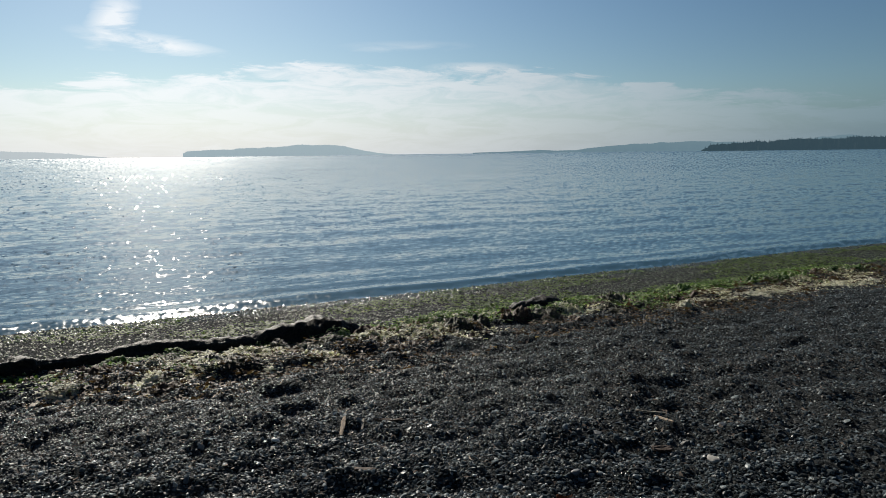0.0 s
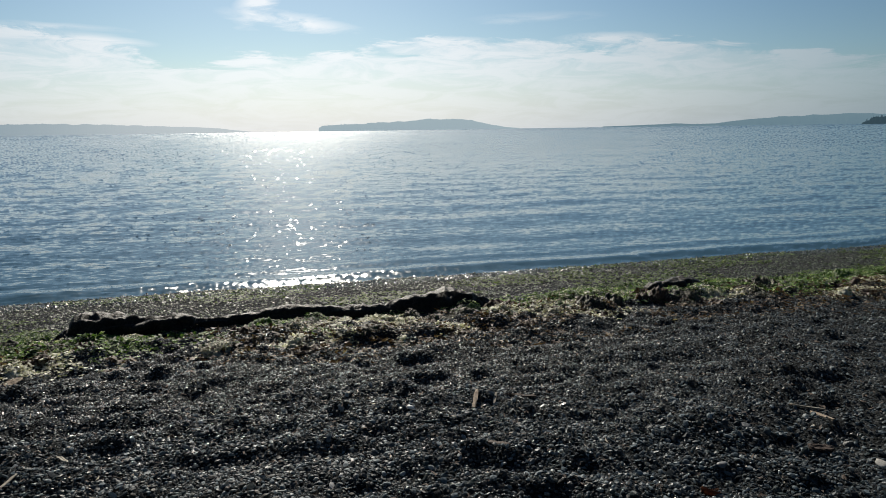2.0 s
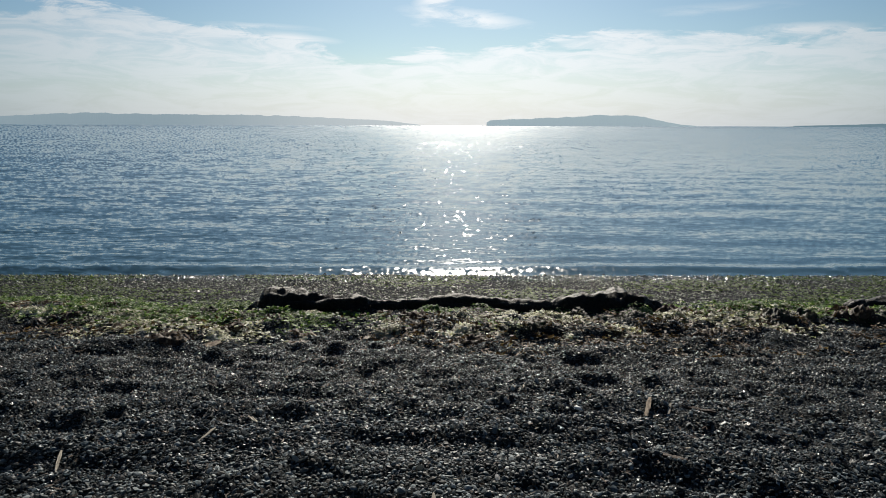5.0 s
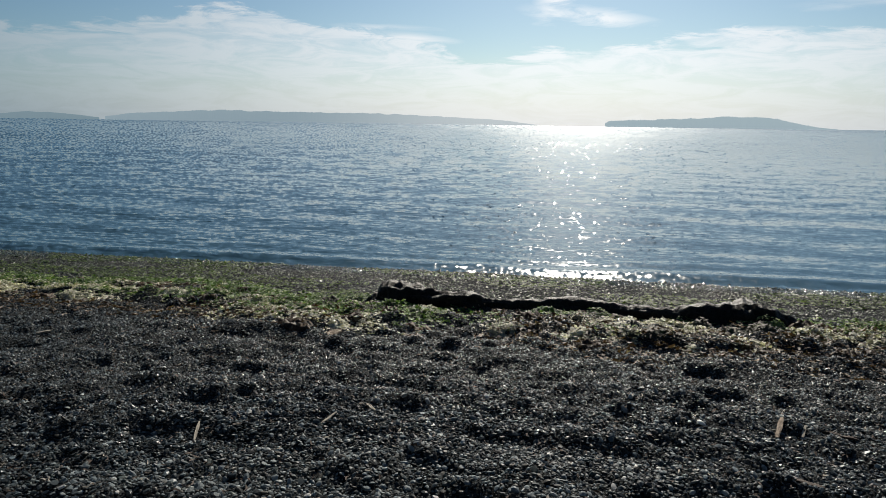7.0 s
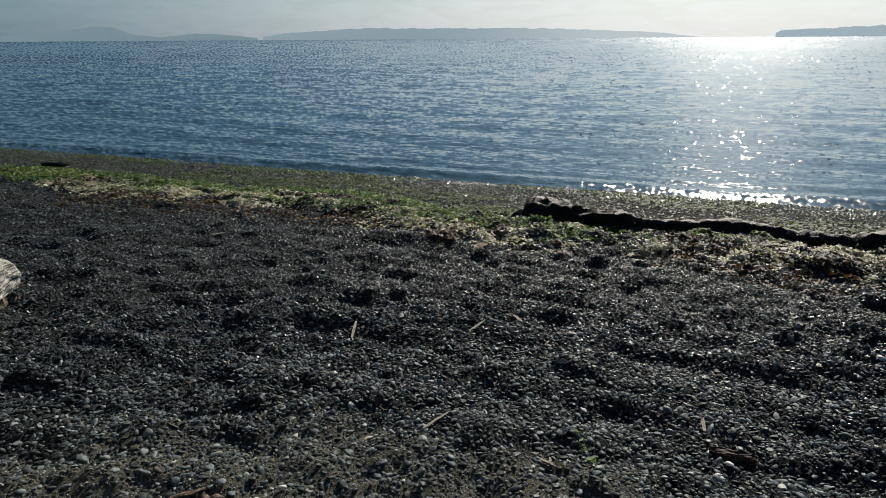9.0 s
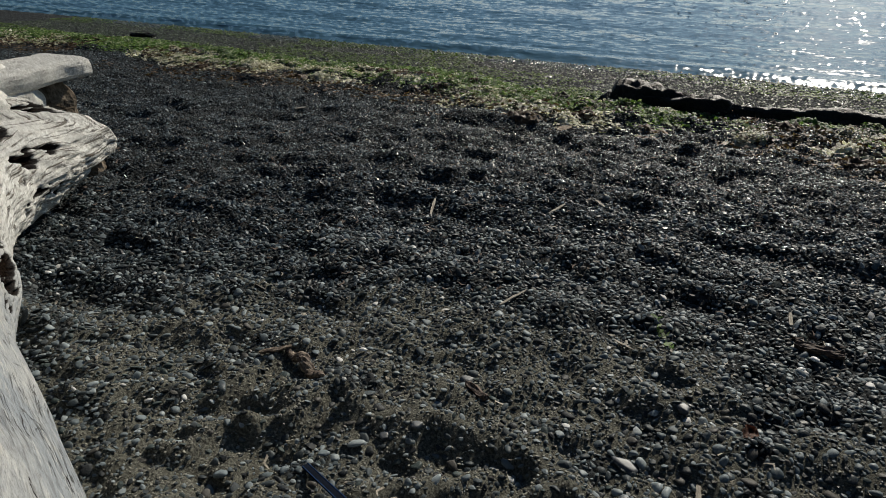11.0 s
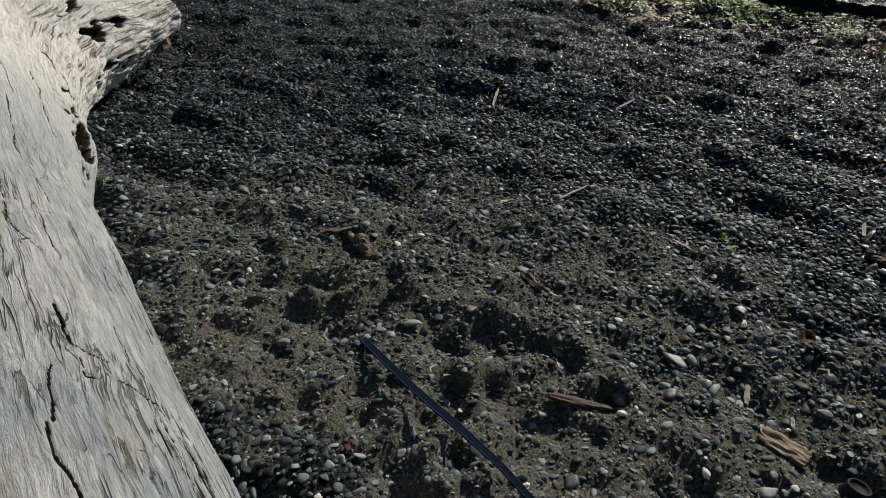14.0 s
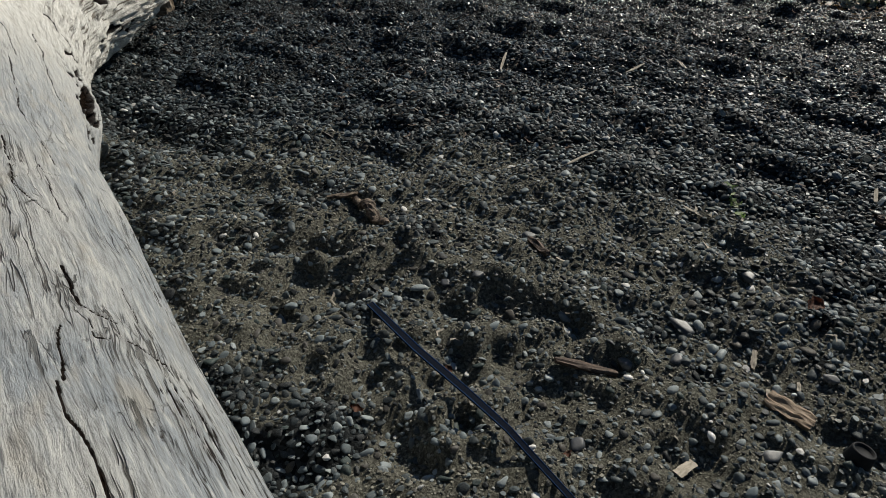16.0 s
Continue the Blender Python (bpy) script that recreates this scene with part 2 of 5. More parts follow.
def driftwood_material(name):
    """Bleached wood whose grain runs along the object's own x axis."""
    m, n = material(name)
    pos = n.add("ShaderNodeTexCoord", "Object")
    warp = n.add("ShaderNodeVectorMath", operation="ADD", i_0=pos,
                 i_1=n.scaled(n.add("ShaderNodeTexNoise", 1, i_Vector=pos, i_Scale=2.6, i_Detail=4.0), (0.06, 0.06, 0.06)))
    grain = n.noise(n.scaled(warp, (9.0, 84, 84)), 1.0, 6, 0.66, 0.5)
    fibre = n.noise(n.scaled(warp, (22, 260, 260)), 1.0, 4, 0.65)
    cloud = n.noise(n.scaled(pos, (2.2, 4.5, 4.5)), 1.0, 5, 0.62, 0.5)
    tint = n.noise(n.scaled(pos, (4.5, 11, 11)), 1.0, 5, 0.62, 0.4)
    speckle = n.noise(pos, 105, 5, 0.72)
    grime = n.noise(n.scaled(warp, (11, 32, 32)), 1.0, 6, 0.72, 0.4)
    along_ = n.tree.nodes.new("ShaderNodeSeparateXYZ")
    n.put(along_.inputs[0], pos)
    worn = n.math("ADD", 0.25, n.math("MULTIPLY", n.step(along_.outputs[0], 2.3, 1.3), 0.75))
    col = n.mix(n.step(cloud, 0.36, 0.62), (0.375, 0.378, 0.362, 1), (0.248, 0.272, 0.288, 1))
    col = n.mix(n.math("MULTIPLY", n.step(tint, 0.54, 0.72), 0.5), col, (0.33, 0.295, 0.235, 1))
    col = n.mix(n.math("MULTIPLY", n.step(tint, 0.46, 0.30), 0.55), col, (0.45, 0.446, 0.42, 1))
    col = n.mix(n.math("MULTIPLY", n.step(grain, 0.52, 0.68), n.math("MULTIPLY", worn, 0.62)), col, (0.115, 0.115, 0.112, 1))
    col = n.mix(n.math("MULTIPLY", n.step(grain, 0.48, 0.34), 0.55), col, (0.54, 0.535, 0.50, 1))
    col = n.mix(n.math("MULTIPLY", n.step(fibre, 0.50, 0.64), n.math("MULTIPLY", worn, 0.45)), col, (0.12, 0.12, 0.115, 1))
    # cream root end, its colour lifted further to stand in for sun on it
    sunlit_cream = n.math("MULTIPLY", n.step(n.math("ADD", along_.outputs[0], n.math("MULTIPLY", cloud, 0.8)), 2.3, 3.7), 0.8)
    col = n.mix(sunlit_cream, col, n.mix(n.step(grain, 0.3, 0.7), (0.46, 0.44, 0.385, 1), (0.78, 0.765, 0.71, 1)))
    col = n.mix(n.math("MULTIPLY", n.step(grime, 0.56, 0.72), 0.55), col, (0.16, 0.155, 0.145, 1))
    col = n.mix(n.math("MULTIPLY", n.step(speckle, 0.60, 0.74), 0.45), col, (0.12, 0.118, 0.11, 1))
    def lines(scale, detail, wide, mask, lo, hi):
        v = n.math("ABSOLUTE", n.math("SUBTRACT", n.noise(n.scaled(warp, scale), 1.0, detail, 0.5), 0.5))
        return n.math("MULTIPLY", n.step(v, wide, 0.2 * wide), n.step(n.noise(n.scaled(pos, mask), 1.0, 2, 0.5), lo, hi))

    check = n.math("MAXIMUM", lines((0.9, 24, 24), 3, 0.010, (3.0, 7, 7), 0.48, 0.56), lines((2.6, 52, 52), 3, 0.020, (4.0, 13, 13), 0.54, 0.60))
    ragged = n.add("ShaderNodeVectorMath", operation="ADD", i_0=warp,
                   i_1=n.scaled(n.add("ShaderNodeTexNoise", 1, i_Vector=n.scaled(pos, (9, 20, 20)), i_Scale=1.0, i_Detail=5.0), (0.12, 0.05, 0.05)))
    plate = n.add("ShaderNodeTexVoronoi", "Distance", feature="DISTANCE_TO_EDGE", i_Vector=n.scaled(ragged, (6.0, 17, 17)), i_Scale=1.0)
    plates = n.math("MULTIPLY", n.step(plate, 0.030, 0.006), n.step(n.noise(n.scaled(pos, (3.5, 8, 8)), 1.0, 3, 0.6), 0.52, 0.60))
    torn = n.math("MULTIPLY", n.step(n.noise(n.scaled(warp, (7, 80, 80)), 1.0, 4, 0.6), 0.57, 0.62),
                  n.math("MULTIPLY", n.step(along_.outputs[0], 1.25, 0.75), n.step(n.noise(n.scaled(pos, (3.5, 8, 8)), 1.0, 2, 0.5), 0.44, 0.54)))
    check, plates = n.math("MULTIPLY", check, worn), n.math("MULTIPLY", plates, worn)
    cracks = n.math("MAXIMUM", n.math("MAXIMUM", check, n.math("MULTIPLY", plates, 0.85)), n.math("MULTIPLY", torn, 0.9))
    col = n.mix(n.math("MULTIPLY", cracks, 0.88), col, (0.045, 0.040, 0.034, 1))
    strands = n.tree.nodes.new("ShaderNodeSeparateXYZ")
    tangle = n.add("ShaderNodeAttribute", "Vector", attribute_name="root")
    n.put(strands.inputs[0], tangle)
    groove = n.noise(n.scaled(tangle, (5.0, 24, 0)), 1.0, 6, 0.68, 0.7)
    torn_root = n.math("MULTIPLY", n.step(groove, 0.53, 0.61), n.step(strands.outputs[2], 0.08, 0.35))
    torn_root = n.math("MULTIPLY", torn_root, n.step(n.noise(n.scaled(tangle, (3.2, 5, 0)), 1.0, 3, 0.6), 0.34, 0.50))
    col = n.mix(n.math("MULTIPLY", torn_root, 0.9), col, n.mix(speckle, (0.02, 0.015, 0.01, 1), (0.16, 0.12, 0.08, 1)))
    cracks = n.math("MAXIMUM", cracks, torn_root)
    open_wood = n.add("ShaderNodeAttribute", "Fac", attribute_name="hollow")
    # splits and hollows take a near-black colour and lose their gloss
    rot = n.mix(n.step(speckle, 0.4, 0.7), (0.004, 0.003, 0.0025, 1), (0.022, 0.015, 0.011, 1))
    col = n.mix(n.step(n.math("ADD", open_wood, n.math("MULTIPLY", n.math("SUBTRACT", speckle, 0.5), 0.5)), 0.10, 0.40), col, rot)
    high = n.math("ADD", n.math("MULTIPLY", grain, 0.7), n.math("ADD", n.math("MULTIPLY", fibre, 0.35), n.math("MULTIPLY", n.math("ADD", speckle, grime), -0.5)))
    high = n.math("SUBTRACT", high, n.math("MULTIPLY", cracks, 1.0))
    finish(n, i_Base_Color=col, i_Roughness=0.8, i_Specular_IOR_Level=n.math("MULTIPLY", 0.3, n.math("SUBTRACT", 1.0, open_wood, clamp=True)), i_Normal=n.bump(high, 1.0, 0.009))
    return m


M_DRIFT = driftwood_material("weathered_wood")
M_BLACKLOG = plain_material("wet_black_wood", (0.006, 0.006, 0.006), (0.026, 0.025, 0.018), 40, 0.52, 1.0, 0.014, 0.17)
M_ROT = plain_material("rotten_root", (0.06, 0.045, 0.03), (0.20, 0.165, 0.125), 14, 0.9, 0.9, 0.02, 0.1)
M_STICK = wood_material("bleached_stick", (0.15, 0.125, 0.095), (0.30, 0.265, 0.205), (0.44, 0.40, 0.33), (25, 160, 160), 0.003)
M_BARK = wood_material("brown_bark", (0.014, 0.009, 0.006), (0.048, 0.030, 0.020), (0.125, 0.082, 0.056), (24, 150, 150), 0.005)
M_TAN = wood_material("tan_wood", (0.07, 0.048, 0.030), (0.22, 0.160, 0.105), (0.37, 0.29, 0.205), (22, 150, 150), 0.005)
M_KNOT = wood_material("gnarled_wood", (0.016, 0.011, 0.007), (0.075, 0.050, 0.034), (0.30, 0.24, 0.17), (45, 45, 45), 0.006)
M_RED = plain_material("red_bark", (0.06, 0.022, 0.012), (0.17, 0.065, 0.03), 60, 0.75, 0.5)
M_SAND = plain_material("damp_sand", (0.125, 0.121, 0.096), (0.31, 0.298, 0.242), 700, 0.8, 0.4, 0.001)
M_SHELL = plain_material("shell_white", (0.6, 0.58, 0.54), (0.8, 0.79, 0.76), 50, 0.4, 0.2)


def weed_material(name, deep, mid, pale, fleck, through_light):
    """Matted weed: a dark tone painted in for shaded hollows, its own colour, and flecks of another."""
    m, n = material(name)
    pos = n.add("ShaderNodeTexCoord", "Object")
    pick = n.add("ShaderNodeNewGeometry", "Random Per Island")
    broad, small = n.noise(pos, 7, 4, 0.65, 0.4), n.noise(pos, 55, 4, 0.65, 0.3)
    v = n.math("ADD", n.math("MULTIPLY", broad, 0.5), n.math("ADD", n.math("MULTIPLY", small, 0.4), n.math("MULTIPLY", pick, 0.1)))
    col = n.ramp(v, [(0.36, deep), (0.49, mid), (0.60, pale)])
    col = n.mix(n.math("MULTIPLY", n.step(n.noise(pos, 19, 3, 0.6), 0.56, 0.64), 0.8), col, (*fleck, 1))
    nb = n.bump(small, 0.5, 0.006)
    shader = n.add("ShaderNodeBsdfPrincipled", i_Base_Color=col, i_Roughness=0.6, i_Specular_IOR_Level=0.3, i_Normal=nb)
    thin = n.add("ShaderNodeBsdfTranslucent", i_Color=n.mix(1.0, col, (1.5, 1.6, 1.0, 1), "MULTIPLY"), i_Normal=nb)
    n.add("ShaderNodeOutputMaterial", i_Surface=n.add("ShaderNodeMixShader", i_0=through_light, i_1=shader, i_2=thin))
    return m


M_GREEN = weed_material("sea_lettuce", (0.012, 0.024, 0.007), (0.064, 0.122, 0.028), (0.185, 0.285, 0.085), (0.56, 0.58, 0.42), 0.40)
M_PALE = weed_material("bleached_weed", (0.12, 0.10, 0.07), (0.52, 0.49, 0.39), (0.82, 0.80, 0.71), (0.11, 0.15, 0.05), 0.27)
M_ALGAE = weed_material("algae_film", (0.028, 0.044, 0.014), (0.068, 0.108, 0.030), (0.13, 0.19, 0.06), (0.18, 0.20, 0.11), 0.35)
M_BROWN = weed_material("brown_weed", (0.016, 0.010, 0.007), (0.055, 0.032, 0.018), (0.12, 0.075, 0.042), (0.26, 0.21, 0.14), 0.25)
M_DARKWEED = weed_material("dark_weed", (0.010, 0.010, 0.006), (0.035, 0.034, 0.020), (0.085, 0.080, 0.050), (0.06, 0.085, 0.03), 0.12)
M_STRAP = plain_material("navy_webbing", (0.004, 0.005, 0.008), (0.008, 0.013, 0.026), 300, 0.85, 0.4, 0.001, 0.05)
M_STRIPE = plain_material("blue_stitching", (0.007, 0.022, 0.060), (0.014, 0.045, 0.115), 400, 0.75, 0.4, 0.001, 0.08)
M_RUBBER = plain_material("black_rubber", (0.010, 0.011, 0.012), (0.018, 0.019, 0.021), 60, 0.75, 0.3, 0.002, 0.2)


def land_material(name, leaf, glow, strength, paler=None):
    """Far woods; the haze before them is painted in as the woods' own glow."""
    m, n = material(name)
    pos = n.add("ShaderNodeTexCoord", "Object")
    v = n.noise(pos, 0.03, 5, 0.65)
    haze_glow = (*glow, 1)
    # painted haze pales towards the sun's side
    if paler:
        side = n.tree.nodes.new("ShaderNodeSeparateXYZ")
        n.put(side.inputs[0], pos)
        haze_glow = n.mix(n.step(side.outputs[0], -1500.0, -250.0), haze_glow, (*paler, 1))
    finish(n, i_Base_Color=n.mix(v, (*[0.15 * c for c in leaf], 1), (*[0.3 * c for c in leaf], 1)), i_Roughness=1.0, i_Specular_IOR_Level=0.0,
           i_Emission_Color=haze_glow, i_Emission_Strength=strength)
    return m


# the second colour of each land is its painted haze
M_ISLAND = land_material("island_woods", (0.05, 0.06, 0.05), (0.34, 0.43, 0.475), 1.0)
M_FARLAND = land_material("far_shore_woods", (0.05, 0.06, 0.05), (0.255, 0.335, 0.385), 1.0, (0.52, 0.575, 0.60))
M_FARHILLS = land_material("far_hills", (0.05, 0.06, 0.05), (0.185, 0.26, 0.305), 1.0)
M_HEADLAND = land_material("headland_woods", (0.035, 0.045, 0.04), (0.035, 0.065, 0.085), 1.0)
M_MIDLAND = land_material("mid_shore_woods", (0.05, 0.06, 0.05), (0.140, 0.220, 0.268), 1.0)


# ---- shapes ----
def lattice(i, j, seed):
    v = np.sin(i * 127.1 + j * 311.7 + seed * 74.7) * 43758.5453
    return v - np.floor(v)


def bumps(x, y, size, seed):
    """Smooth noise from -1 to 1 with lumps of about that size."""
    u, v = x / size, y / size
    i, j = np.floor(u), np.floor(v)
    a, b = u - i, v - j
    a, b = a * a * a * (a * (a * 6 - 15) + 10), b * b * b * (b * (b * 6 - 15) + 10)
    low = lattice(i, j, seed) * (1 - a) + lattice(i + 1, j, seed) * a
    high = lattice(i, j + 1, seed) * (1 - a) + lattice(i + 1, j + 1, seed) * a
    return 2 * (low * (1 - b) + high * b) - 1


WATER_Z = -0.597


def wrack_y(x):
    return 6.75 + 0.25 * bumps(x, 0 * x, 2.2, 3) + 0.12 * bumps(x, 0 * x, 0.7, 4)


def base_height(x, y):
    s = y - 1.0
    soft = 0.5 * (s + np.sqrt(s * s + 0.2)) - 0.02
    z = 0.03 - 0.0715 * soft
    back = np.maximum(-y - 3, 0)
    return np.maximum(z, -8.0) + 3.5 * (1 - np.exp(-back / 25.0))


def ground_height(x, y):
    x, y = np.asarray(x, float), np.asarray(y, float)
    z = base_height(x, y)
    dry = np.clip((8.4 - y) / 1.5, 0.12, 1) * np.clip((y + 12) / 6, 0, 1)
    r = np.hypot(x, y)
    near = np.interp(r, [2.2, 4.0, 7.0, 9.0, 12.0], [1.1, 1.0, 0.8, 0.55, 0.35])
    fine = np.interp(r, [2.2, 4.0, 7.0, 9.0, 12.0], [1.3, 1.4, 1.5, 0.9, 0.35]) * np.clip(1.6 - np.abs(x) / 9, 0.4, 1)
    z = z + dry * (0.025 * bumps(x, y, 0.9, 11) + near * (0.040 * bumps(x * 0.7, y * 1.4, 0.30, 12) + 0.008 * bumps(x, y, 0.05, 14)) + 0.023 * fine * bumps(x * 0.8, y, 0.13, 13))
    wrack = np.exp(-((y - wrack_y(x) + 0.15) / 0.55) ** 2)
    z = z + wrack * (0.05 + 0.045 * np.abs(bumps(x, y * 1.3, 0.26, 17)) + 0.022 * bumps(x, y, 0.10, 18))
    spot = np.exp(-(((x + 1.15) / 1.25) ** 2 + ((y - 1.15) / 0.75) ** 2))
    z = z + spot * (0.036 * bumps(x, y, 0.075, 15) + 0.046 * np.abs(bumps(x, y, 0.17, 16)))
    for px, py, pr, deep in ((-2.62, 1.62, 0.22, 0.07), (-2.1, 1.35, 0.16, 0.03), (-1.75, 2.1, 0.18, 0.03)):
        z = z - deep * np.exp(-(((x - px) / pr) ** 2 + ((y - py) / (0.7 * pr)) ** 2))
    return z


def sandy(x, y):
    """How far sand shows between the stones, 0 to 1."""
    spot = np.exp(-(((x + 0.85) / 1.35) ** 2 + ((y - 1.2) / 0.84) ** 2))
    spot = np.maximum(spot, 0.75 * np.exp(-(((x + 1.0) / 0.55) ** 2 + ((y - 0.75) / 0.30) ** 2)))
    return np.clip(1.9 * spot * (0.72 + 0.62 * bumps(x, y, 0.30, 41) + 0.45 * bumps(x, y, 0.11, 42)), 0, 0.93)


def gz(x, y):
    return float(ground_height(np.array([x]), np.array([y]))[0])


def mesh_object(name, verts, faces, mat, smooth=True):
    me = bpy.data.meshes.new(name)
    verts, faces = np.asarray(verts, np.float32), np.asarray(faces, np.int32)
    k = faces.shape[1]
    me.vertices.add(len(verts)), me.loops.add(faces.size), me.polygons.add(len(faces))
    me.vertices.foreach_set("co", verts.ravel())
    me.loops.foreach_set("vertex_index", faces.ravel())
    me.polygons.foreach_set("loop_start", np.arange(0, faces.size, k, dtype=np.int32))
    me.polygons.foreach_set("use_smooth", np.full(len(faces), smooth))
    me.update(calc_edges=True)
    me.materials.append(mat)
    return new(name, me)


def part(name, bm, mat, parent=None, label="", smooth=True):
    me = bpy.data.meshes.new(name)
    bmesh.ops.recalc_face_normals(bm, faces=bm.faces)
    for f in bm.faces:
        f.smooth = smooth
    bm.to_mesh(me), bm.free()
    me.materials.append(mat)
    ob = new(name, me)
    if parent:
        ob.parent = parent
    return tagged(ob, label)


def grid_faces(nx, ny):
    i = (np.arange(ny - 1)[:, None] * nx + np.arange(nx - 1)[None, :]).ravel()
    return np.stack([i, i + 1, i + nx + 1, i + nx], 1)


def spread(*pieces):
    """Grid lines: pieces of (start, end, count), geometric where the count is negative."""
    out = []
    for a, b, c in pieces:
        if c > 0:
            out.append(np.linspace(a, b, c, endpoint=False))
        else:
            s = 1 if a > 0 else -1
            out.append(s * np.geomspace(abs(a), abs(b), -c, endpoint=False))
    return np.concatenate(out)


# ---- ground: one sheet from the land behind, under the sea, to the horizon ----
gx = spread((-4600, -14, -26), (-14, -3.2, 120), (-3.2, 0.6, 200), (0.6, 4.2, 110), (4.2, 14, 100), (14, 4600, -26))
gx = np.append(gx, 4600.0)
gy = spread((-4600, -3, -24), (-3, 0.5, 18), (0.5, 2.6, 110), (2.6, 5.2, 75), (5.2, 7.4, 55), (7.4, 11, 35), (11, 4700, -26))
gy = np.append(gy, 4700.0)
X, Y = np.meshgrid(gx, gy)
ground = mesh_object("ground", np.stack([X, Y, ground_height(X, Y)], -1).reshape(-1, 3), grid_faces(len(gx), len(gy)), M_GROUND)
ground.data.attributes.new("sand", "FLOAT", "POINT").data.foreach_set("value", sandy(X, Y).ravel().astype(np.float32))
tagged(ground, "dark grey gravel beach sloping down to the sea", "ground", kind="structure")

# ---- sea: a fan of cells that widen with distance ----
waz = np.concatenate([[-86, -82, -78, -74, -70, -67], np.arange(-65, 62, 0.2), [63, 66, 70, 74, 78, 82, 86]])
wy = 1.0 / np.concatenate([np.linspace(1 / 9.2, 1 / 10.6, 46, endpoint=False), np.linspace(1 / 10.6, 1 / 700.0, 170, endpoint=False), 1 / np.geomspace(700, 4800, 16)])
A, Y = np.meshgrid(waz, wy)
X = Y * np.tan(np.radians(A))
X = np.sign(X) * np.minimum(np.abs(X), 9000)
fade = np.clip((Y - 9.4) / 3, 0.05, 1) * np.clip(1.6 - Y / 25, 0, 1)
Z = WATER_Z + fade * (0.011 * np.sin(2.3 * Y + 0.25 * X + 2 * bumps(X, Y, 5.0, 21)) + 0.014 * bumps(X * 0.5, Y, 0.9, 22))
edge_y = 9.86 + 0.10 * bumps(X, 0 * X, 1.7, 24) + 0.05 * bumps(X, 0 * X, 0.5, 26)
swash = (0.85 + 0.3 * bumps(X, 0 * X, 1.9, 27))
Z = Z + 0.064 * swash * np.exp(-((Y - edge_y - 0.30) / 0.28) ** 2) + 0.014 * np.exp(-((Y - edge_y - 1.15 - 0.2 * bumps(X, 0 * X, 2.6, 27)) / 0.2) ** 2)
Z = Z + 0.010 * bumps(X, 0 * X, 1.6, 25) * np.clip((11 - Y) / 2, 0, 1)
lap = np.exp(-((Y - 9.95) / 0.42) ** 2)
Z = Z + lap * (0.003 * bumps(X * 0.6, Y, 0.16, 28) + 0.006 * bumps(X, Y * 1.3, 0.34, 29))
sea = mesh_object("water", np.stack([X, Y, Z], -1).reshape(-1, 3), grid_faces(len(waz), len(wy)), M_WATER)
cells = np.stack([A, 126.0 / Y, 0 * A], -1)
sea.data.attributes.new("ripple", "FLOAT_VECTOR", "POINT").data.foreach_set("vector", cells.reshape(-1).astype(np.float32))
far = np.clip((Y - 10.5) / 60.0, 0, 1) ** 0.6
# crests steepened inside the sun's lane and flattened outside, which boosts its glitter
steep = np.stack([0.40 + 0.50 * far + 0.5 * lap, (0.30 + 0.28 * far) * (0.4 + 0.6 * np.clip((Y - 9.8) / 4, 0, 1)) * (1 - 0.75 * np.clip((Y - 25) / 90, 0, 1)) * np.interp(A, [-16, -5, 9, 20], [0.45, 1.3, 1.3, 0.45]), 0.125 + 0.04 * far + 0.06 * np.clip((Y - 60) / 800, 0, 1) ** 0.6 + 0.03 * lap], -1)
sea.data.attributes.new("chop", "FLOAT_VECTOR", "POINT").data.foreach_set("vector", steep.reshape(-1).astype(np.float32))
# shade set through ripple strength by azimuth: darker to the left, brighter right
az_gain = np.interp(A, [-50, -36, -15, 4, 14, 28, 45], [1.7, 1.45, 1.15, 0.80, 0.60, 0.48, 0.75])
az_gain = az_gain - 0.5 * np.maximum(az_gain - 0.9, 0) * np.clip((Y - 40) / 120, 0, 1)
shore_ = np.stack([far, 1.1 / Y, az_gain], -1)
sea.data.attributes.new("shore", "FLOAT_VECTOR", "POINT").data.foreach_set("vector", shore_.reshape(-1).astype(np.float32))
tagged(sea, "calm rippled blue sea glittering in the sun", "sea", kind="structure")


# ---- far lands ----
def far_land(name, profile, distance, mat, label, trees=0.0, seed=1):
    """A ridge of woods: profile of (azimuth, height) in degrees seen from the beach, at that distance."""
    rng = np.random.RandomState(seed)
    a0, a1 = profile[0][0], profile[-1][0]
    n = 900
    a = np.linspace(a0, a1, n)
    e = np.interp(a, [p[0] for p in profile], [p[1] for p in profile])
    h = np.tan(np.radians(e)) * distance
    rough = trees * (0.35 * bumps(a * 10, a * 0, 4.3, seed) + 0.25 * bumps(a * 10, a * 0, 1.7, seed + 2) + 1.5 * rng.rand(n) ** 4)
    h = np.maximum(h * (1 + 0.06 * bumps(a, 0 * a, 0.7, seed + 5)) + rough * (h > 0.15 * h.max()), 0.5)
    rows = []
    for k, (back, up) in enumerate(((0, 0.0), (0.004, 0.35), (0.02, 0.75), (0.05, 1.0), (0.12, 0.6), (0.2, 0.0))):
        d = distance * (1 + back) * (1 + 0.004 * bumps(a * 3, 0 * a + k, 1.0, seed + 9))
        rows.append(np.stack([np.sin(np.radians(a)) * d, np.cos(np.radians(a)) * d,
                              WATER_Z - 1.0 + 1.0 * (up == 0) + up * (h + 2.2)], -1))
    ob = mesh_object(name, np.concatenate(rows), grid_faces(n, len(rows)), mat)
    return tagged(ob, label, "far land", kind="structure")


